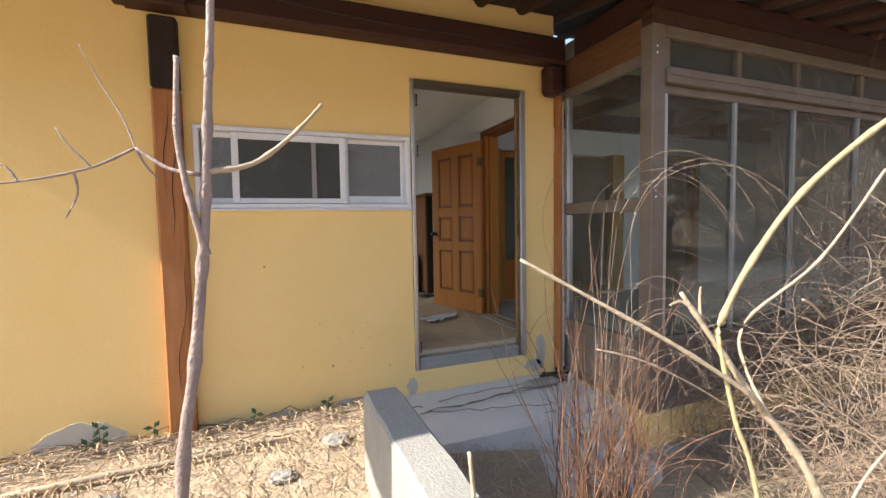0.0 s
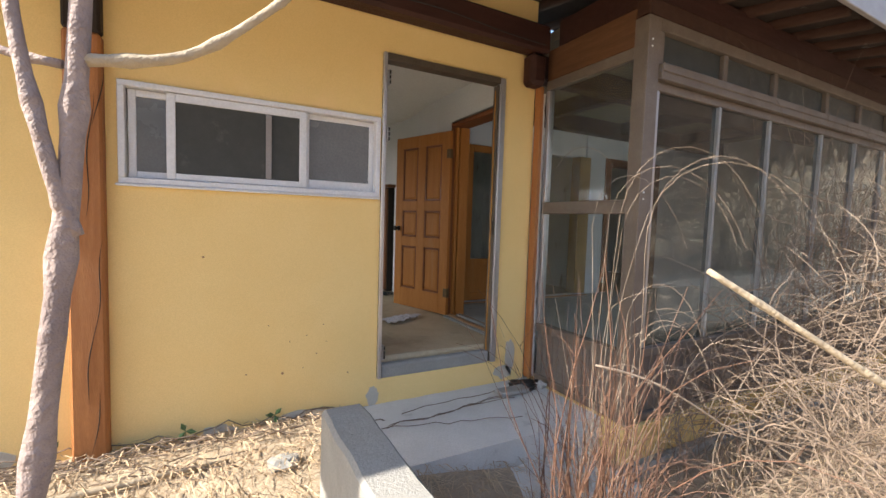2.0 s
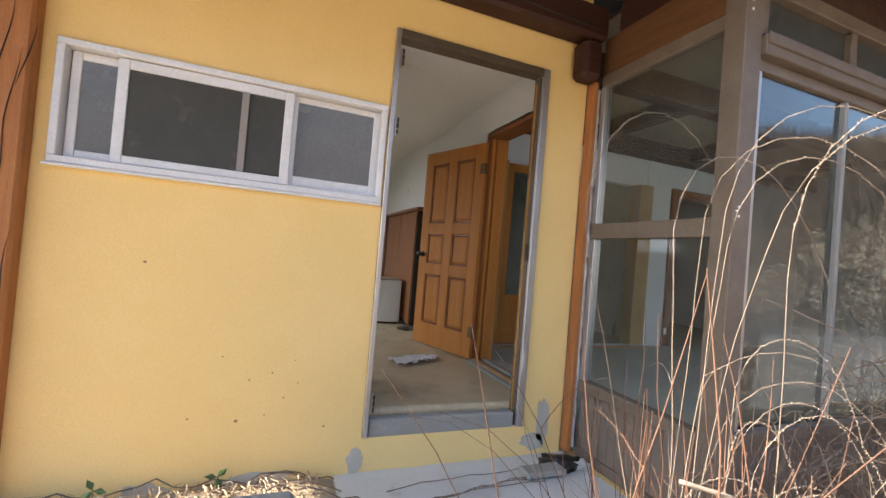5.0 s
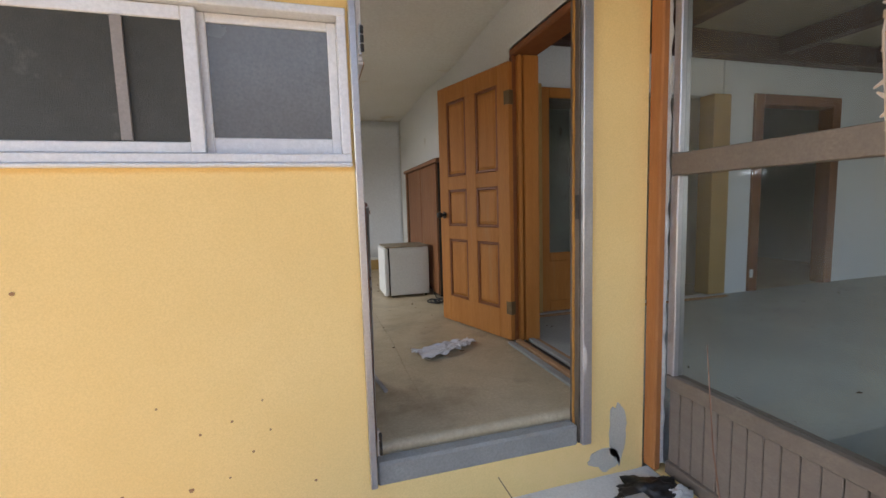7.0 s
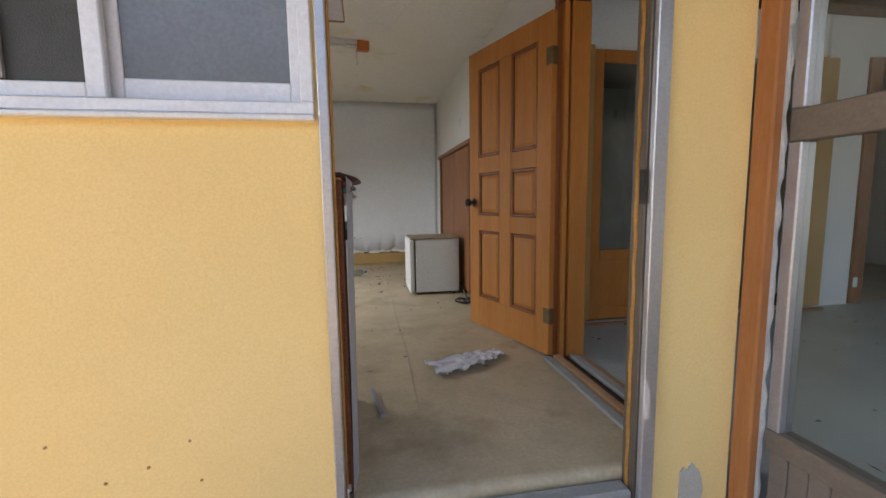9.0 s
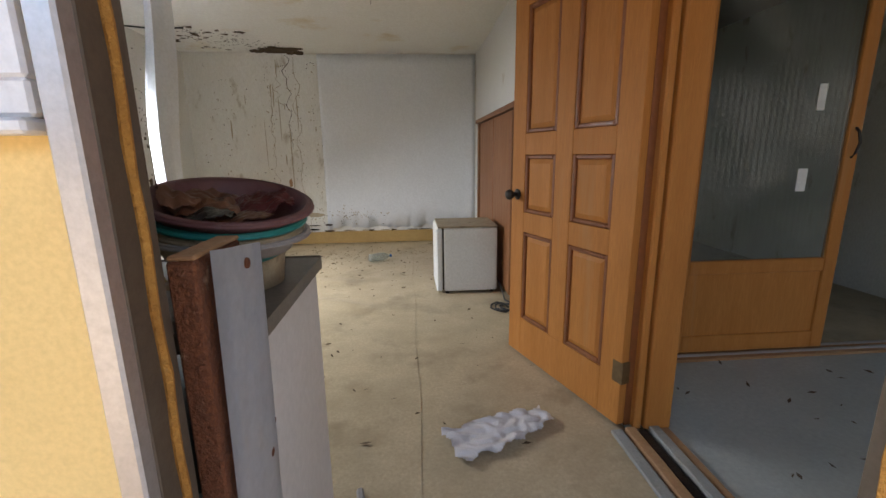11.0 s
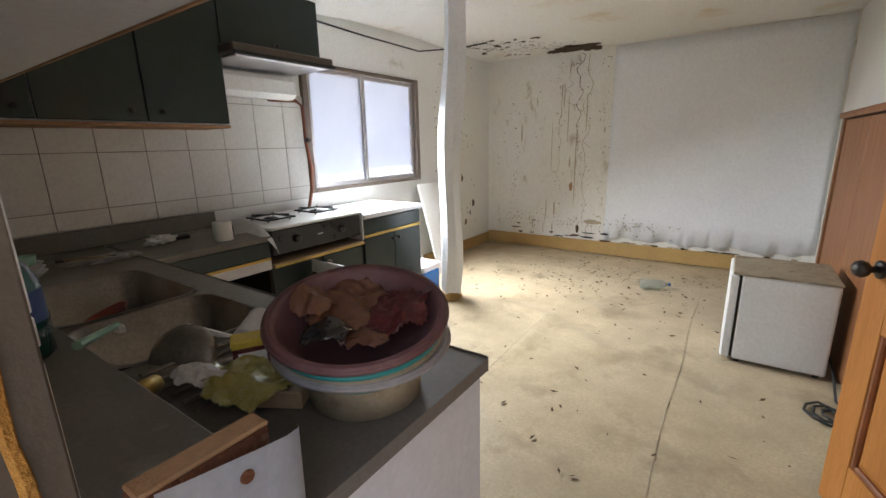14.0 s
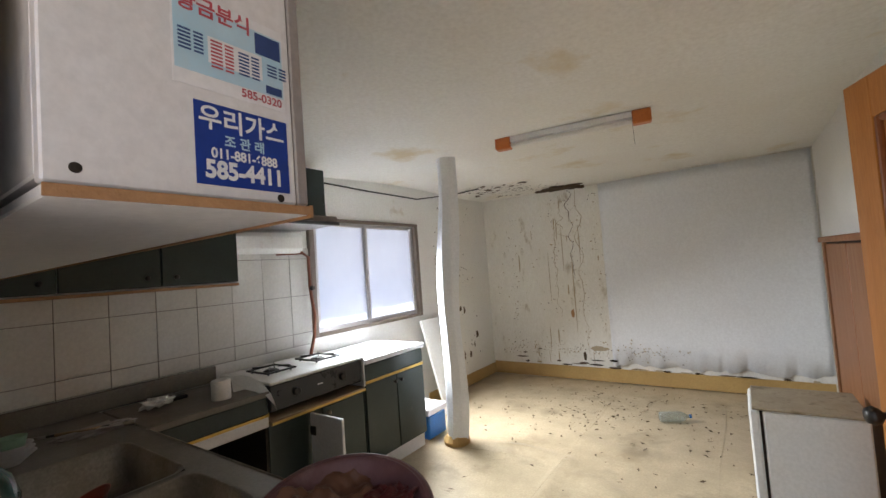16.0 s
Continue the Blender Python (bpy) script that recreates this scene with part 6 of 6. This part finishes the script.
# long pale grass heads that arch in front of the porch corner
gh = thing("foxtail_grass", "tall dry grass with drooping fuzzy seed heads", "dry grass")
for k in range(18):
    tall = k < 7
    x, y = max(1.50, random.gauss(1.60, 0.08)), random.gauss(1.27, 0.06)
    h = random.uniform(1.85, 2.25) if tall else random.uniform(0.9, 1.6)
    side = random.uniform(0.4, 1.3)
    b = bmesh.new()
    d = Vector((abs(random.gauss(0, 0.08)), random.gauss(0, 0.05), 1)).normalized()
    pts = [Vector((x, y, land(x, y) - 0.02))]
    for q in range(26):
        d = (d + Vector((random.gauss(0, 0.025), random.gauss(0, 0.025), 0))).normalized()
        if q > 15:
            d = (d + Vector(((0.24 if q < 19 else 0.02) * side, -0.02, -0.30))).normalized()
        pts.append(pts[-1] + d * (h / 23))
    tube(pts, [0.0012 * (1 - 0.45 * q / 26) for q in range(27)], 4, b)
    for q in (6, 9, 12):
        if random.random() < 0.6:
            stems(b, pts[q], random.uniform(0.12, 0.35), (random.gauss(0, 0.6), random.gauss(0, 0.5)), 0.0012, 6, 1.0)
    part("stem", b, "palestraw", gh)
    sd = bmesh.new()
    for q in range(17, 26):
        for w in range(9):
            c = pts[q].lerp(pts[q + 1], w / 9)
            o = Vector((random.gauss(0, 1), random.gauss(0, 1), random.gauss(0, 1))).normalized() * random.uniform(0.003, 0.006)
            tube([c, c + o], [0.0016, 0.0007], 3, sd)
    part("seed_head", sd, "palestraw", gh, "fuzzy pale seed head")
pale = thing("bleached_stem", "long bleached stem lying across the dry stalks", "stem")
limb(pale, "stalk", [(1.52, 1.22, 0.42), (1.72, 1.16, 0.36), (1.95, 1.10, 0.24), (2.20, 1.05, 0.08)], 0.005, 0.003, "palestraw")

# bramble heap before the porch front
vb, vp = bmesh.new(), bmesh.new()
for k in range(2300):
    x = 2.62 + 4.3 * random.random() ** 1.3
    y = random.uniform(0.25, 1.70)
    top = min(0.05 + (x - 2.5) * 0.60, 1.45) * (0.55 + 0.45 * min(1, (y + 0.2) / 1.2))
    p = Vector((x, y, land(x, y) + (top + 0.55) * random.random() ** 0.8))
    d = Vector((random.gauss(0, 1), random.gauss(0, 0.6), random.gauss(0.25, 0.6))).normalized()
    curl = Vector((random.gauss(0, 0.10), random.gauss(0, 0.10), random.gauss(-0.10, 0.07)))
    step = random.uniform(0.035, 0.085)
    pts = [p]
    for q in range(14):
        d = (d + curl + Vector((random.gauss(0, 0.10), random.gauss(0, 0.10), random.gauss(0, 0.10)))).normalized()
        p = p + d * step
        lim = land(p.x, p.y) + 0.01
        if p.z < lim:
            p.z, d.z = lim, abs(d.z) * 0.3
        pts.append(p.copy())
    for q in pts:
        q.y = min(q.y, 1.755)
        q.x = max(q.x, 2.40 + 0.18 * max(0, q.y - 0.6))
    r = random.uniform(0.0016, 0.0042)
    tube(pts, [r * (1 - 0.55 * q / 14) for q in range(15)], 3, vp if k % 7 == 0 else vb)
whole("bramble_heap", vp, "palestraw", "bleached pale vines tangled over the dry heap", "vines", kind="stuff")
whole("bramble_heap", vb, "vine", "tangled heap of dry grey-brown vines against the porch", "vines", kind="stuff")
vs = bmesh.new()
for k in range(220):
    x, y = random.uniform(2.6, 5.6), random.uniform(0.5, 1.6)
    stems(vs, (x, y, land(x, y)), random.uniform(0.4, 1.5) * min(1, 0.4 + (x - 2.4) * 0.4), (random.gauss(0, 0.35), random.gauss(0, 0.25)), random.uniform(0.0012, 0.003), 9, 1.2)
for v in vs.verts:
    v.co.y = min(v.co.y, 1.76 if v.co.x > 2.4 else 2.4)
whole("dry_stalks", vs, "straw", "bleached arching weed stalks in the vine heap", "dry weeds", kind="stuff")
# vines that climb the far end of the porch
vc = bmesh.new()
for k in range(420):
    x = random.uniform(3.7, 7.4)
    y = random.uniform(1.5, 1.74)
    pts = stems(vc, (x, y, random.uniform(-0.4, 0.9)), random.uniform(0.5, 1.7), (random.gauss(0, 0.3), 0.02), random.uniform(0.0012, 0.003), 9, 0.5)
for v in vc.verts:
    v.co.y = min(v.co.y, 1.77)
    v.co.z = min(v.co.z, 2.25)
whole("climbing_vine", vc, "vine", "dry vine climbing over the porch front", "vines", kind="stuff")

# straw and runners on the ground
st = bmesh.new()
for k in range(6500):
    if k < 5200:
        x, y = random.uniform(-2.6, 1.0), 2.74 - abs(random.gauss(0, 0.9))
    else:
        x, y = random.uniform(1.05, 2.5), random.uniform(0.9, 2.0)
    if y < -1.2:
        continue
    a, ln = random.uniform(0, 6.28), random.uniform(0.04, 0.17)
    base = max(land(x, y), (-0.455 if 1.05 < x < 2.28 and 1.56 < y < 1.99 else -9))
    dx, dy = math.cos(a) * ln / 2, math.sin(a) * ln / 2
    w = random.uniform(0.0009, 0.0028)
    nx, ny = -math.sin(a) * w, math.cos(a) * w
    z0, z1, z2 = (base + random.uniform(0.002, 0.05) for _ in range(3))
    q = [st.verts.new(c) for c in ((x - dx - nx, min(y - dy, 2.75), z0), (x - dx + nx, min(y - dy, 2.75), z0 + 0.002), (x + nx * 1.5, y, z1 + 0.012), (x - nx * 1.5, y, z1 + 0.01), (x + dx + nx, min(y + dy, 2.75), z2), (x + dx - nx, min(y + dy, 2.75), z2 + 0.002))]
    st.faces.new((q[0], q[1], q[2], q[3]))
    st.faces.new((q[3], q[2], q[4], q[5]))
whole("straw_litter", st, "straw", "loose dry straw covering the ground before the wall", "straw", kind="stuff")
rn = bmesh.new()
for k in range(46):
    x, y = random.uniform(-1.6, 0.8), 2.74 - abs(random.gauss(0.05, 0.12))
    pts = []
    a = random.choice((0, math.pi)) + random.gauss(0, 0.25)
    for q in range(10):
        pts.append(Vector((x, min(y, 2.75), land(x, y) + 0.012 + 0.06 * random.random() * math.sin(q / 9 * math.pi))))
        x, y = x + math.cos(a) * 0.07, y + math.sin(a) * 0.04 + random.gauss(0, 0.01)
    tube(pts, 0.0035, 4, rn)
for k in range(5):
    x, y, a = random.uniform(1.1, 1.5), random.uniform(2.35, 2.72), random.gauss(0.05, 0.2)
    pts = []
    for q in range(12):
        pts.append(Vector((x, min(y, 2.75), -0.292 + 0.02 * random.random())))
        x, y = min(x + math.cos(a) * 0.09, 2.45), y + math.sin(a) * 0.05 + random.gauss(0, 0.012)
    tube(pts, 0.0026, 4, rn)
whole("ivy_runners", rn, "vine", "dry runners creeping along the foot of the wall", "vines", kind="stuff")
whole("fallen_branch", tube([(-1.25, 2.35, -0.285), (-0.7, 2.36, -0.275), (-0.1, 2.40, -0.285), (0.3, 2.42, -0.29)], [0.014, 0.018, 0.016, 0.01], 8), "cutbark", "bleached branch lying in the straw", "branch", True)
for k, (x, y, r) in enumerate(((-0.55, 2.15, 0.06), (0.25, 2.05, 0.05), (-0.9, 1.9, 0.045), (0.55, 2.3, 0.06))):
    whole("stone", crumple((r * 1.3, r, r * 0.5), 30 + k, 0.3, at=(x, y, land(x, y) + 0.015), cuts=3), "concrete", "pale weathered stone in the straw", "stone", group="stones")
whole("concrete_block", box((-1.38, -1.02, 2.0, 2.2, -0.36, -0.24), bevel=0.012), "concrete", "pale concrete block lying by the wall", "block")
for k, (x, y, z) in enumerate(((-0.72, 2.72, -0.16), (-0.70, 2.71, -0.22), (-0.77, 2.70, -0.24), (-0.45, 2.7, -0.2), (0.1, 2.70, -0.22), (0.55, 2.71, -0.22))):
    lf = bmesh.new()
    for q in range(3):
        a = q * 2.1 + k
        c = Vector((x + 0.02 * math.cos(a), y - 0.01, z + 0.02 * math.sin(a)))
        f = [lf.verts.new(c + Vector((math.cos(a + t) * w, -0.008 * (t == 0), math.sin(a + t) * w))) for t, w in ((0, 0.035), (1.2, 0.016), (3.14, 0.02), (5.1, 0.016))]
        lf.faces.new(f)
    tube([(x, y, land(x, y)), (x, y, z)], 0.002, 4, lf)
    whole("ivy_sprig", lf, "leaf", "small dark green leaf sprig at the foot of the wall", "plant", group="leaf sprigs")
rub = thing("rubble_heap", "black cloth and rubble in the corner by the porch", "rubbish", at=(2.33, 2.60, -0.29))
part("cloth", crumple((0.13, 0.07, 0.04), 41, 0.5, cuts=4), "iron", rub, "dirty dark cloth", True)
part("chip", crumple((0.05, 0.03, 0.03), 43, 0.4, at=(0.09, -0.06, 0.01), cuts=3), "plaster", rub, "pale plaster chip")
part("slab", box((-0.30, -0.05, -0.12, -0.02, 0.0, 0.035), bevel=0.008), "concrete", rub, "broken dark slab")

# ---- what lies behind the walker ----
barn = thing("farm_shed", "old farm shed with a grey corrugated roof and red ridge", "shed", at=(9, -13, -0.6), rz=8)
part("wall", box((-7, 7, -3, 3, -0.6, 2.4), bevel=0.02), "farwall", barn)
cr = bmesh.new()
for sgn in (-1, 1):
    lo, hi = [], []
    for k in range(161):
        x = -7.4 + 14.8 * k / 160
        h = 0.04 * math.sin(k * 1.57)
        lo.append(cr.verts.new((x, sgn * 3.6, 2.3 + h)))
        hi.append(cr.verts.new((x, 0, 4.0 + h)))
    for k in range(160):
        cr.faces.new((lo[k], lo[k + 1], hi[k + 1], hi[k]))
part("roof", cr, "roofsheet", barn, "grey corrugated roof")
part("ridge", tube([(-7.4, 0, 4.05), (7.4, 0, 4.05)], 0.16, 8), "ridge", barn, "red ridge capping")
for x in (-4, 0, 4):
    w = part("window", box((x - 0.6, x + 0.6, 3.002, 3.05, 0.9, 1.8), bevel=0.01), "frost", barn)


def bare_tree(x, y, h, seed):
    rs = random.Random(seed)
    t = thing("bare_tree", "leafless tree with a fine crown of twigs", "tree", "bare trees", at=(x, y, land(x, y) - 0.1))
    tb, cb = bmesh.new(), bmesh.new()

    def grow(p, d, ln, r, depth):
        pts, q = [p], p
        for k in range(4):
            d = (d + Vector((rs.gauss(0, 0.16), rs.gauss(0, 0.16), rs.gauss(0.03, 0.1)))).normalized()
            q = q + d * ln / 4
            pts.append(q)
        tube(pts, [r * (1 - 0.12 * k) for k in range(5)], 5 if depth < 2 else 3, tb if depth == 0 else cb)
        if depth < 4:
            for k in range(4 if depth else 6):
                b = pts[rs.randint(2, 4)]
                nd = (d + Vector((rs.gauss(0, 0.75), rs.gauss(0, 0.75), rs.gauss(0.1, 0.5)))).normalized()
                grow(b, nd, ln * rs.uniform(0.5, 0.75), r * 0.5, depth + 1)

    grow(Vector((0, 0, 0)), Vector((0, 0, 1)), h * 0.4, h * 0.018, 0)
    part("trunk", tb, "bark", t)
    part("crown", cb, "vine", t, "grey-brown crown of bare twigs")


for k, (x, y, h) in enumerate(((4.5, -4.5, 5.5), (7.5, -6.5, 6.5), (12, -7, 6), (16, -9.5, 7), (2.0, -8.5, 6), (-3.5, -7, 6), (21, -8, 7), (6.2, -3.6, 4.5), (9.5, -5.2, 6), (14, -5.5, 6.5), (5.5, -7.5, 7), (10.5, -8.5, 7), (18, -6, 6.5))):
    bare_tree(x, y, h, 100 + k)
scrub = bmesh.new()
for k in range(900):
    x, y = random.uniform(-6, 16), random.uniform(-6.5, -1.8)
    if -2.5 < x < 3 and y > -3.6:
        continue
    stems(scrub, (x, y, land(x, y)), random.uniform(0.4, 1.3), (random.gauss(0, 0.5), random.gauss(0, 0.5)), random.uniform(0.003, 0.008), 6, 0.9)
whole("scrub", scrub, "vine", "dry scrub and weeds over the yard", "scrub", kind="stuff")
woods = bmesh.new()
for k in range(3200):
    x, y = random.uniform(-50, 100), random.uniform(-75, -17)
    h = random.uniform(4, 9)
    z = land(x, y)
    for q in range(5):
        a = random.uniform(0, 6.28)
        stems(woods, (x, y, z), h, (math.cos(a) * 0.35, math.sin(a) * 0.35), 0.10, 4, 0.1)
whole("hill_woods", woods, "vine", "leafless woods on the hillside", "woods", kind="stuff")

# ---- wall tiles, one by one ----
tiles = tagged(new("tiled_wall"), "cream ceramic wall tiles with dark joints behind the stove", "wall tiles", "", "structure")
tile_mesh = {}
zrows = (0.887, 0.975, 1.248, 1.522, 1.60)
ycols = [2.91] + [3.143 + 0.2165 * k for k in range(8)] + [4.845]
for i in range(len(ycols) - 1):
    for j in range(4):
        y0, y1, z0, z1 = ycols[i], ycols[i + 1], zrows[j], zrows[j + 1]
        if y0 < 4.0 and j == 3:
            continue
        key = (round(y1 - y0, 3), round(z1 - z0, 3))
        if key not in tile_mesh:
            b = box((0, 0.006, 0.0015, key[0] - 0.0015, 0.0015, key[1] - 0.0015), bevel=0.0012)
            me = bpy.data.meshes.new("tile")
            bmesh.ops.recalc_face_normals(b, faces=b.faces[:])
            b.to_mesh(me)
            b.free()
            me.materials.append(M["tile"])
            tile_mesh[key] = me
        o = new("tile", tile_mesh[key])
        o.parent = tiles
        o.matrix_world = pose(WEST + 0.0072 + random.uniform(0, 0.0008), y0, z0)
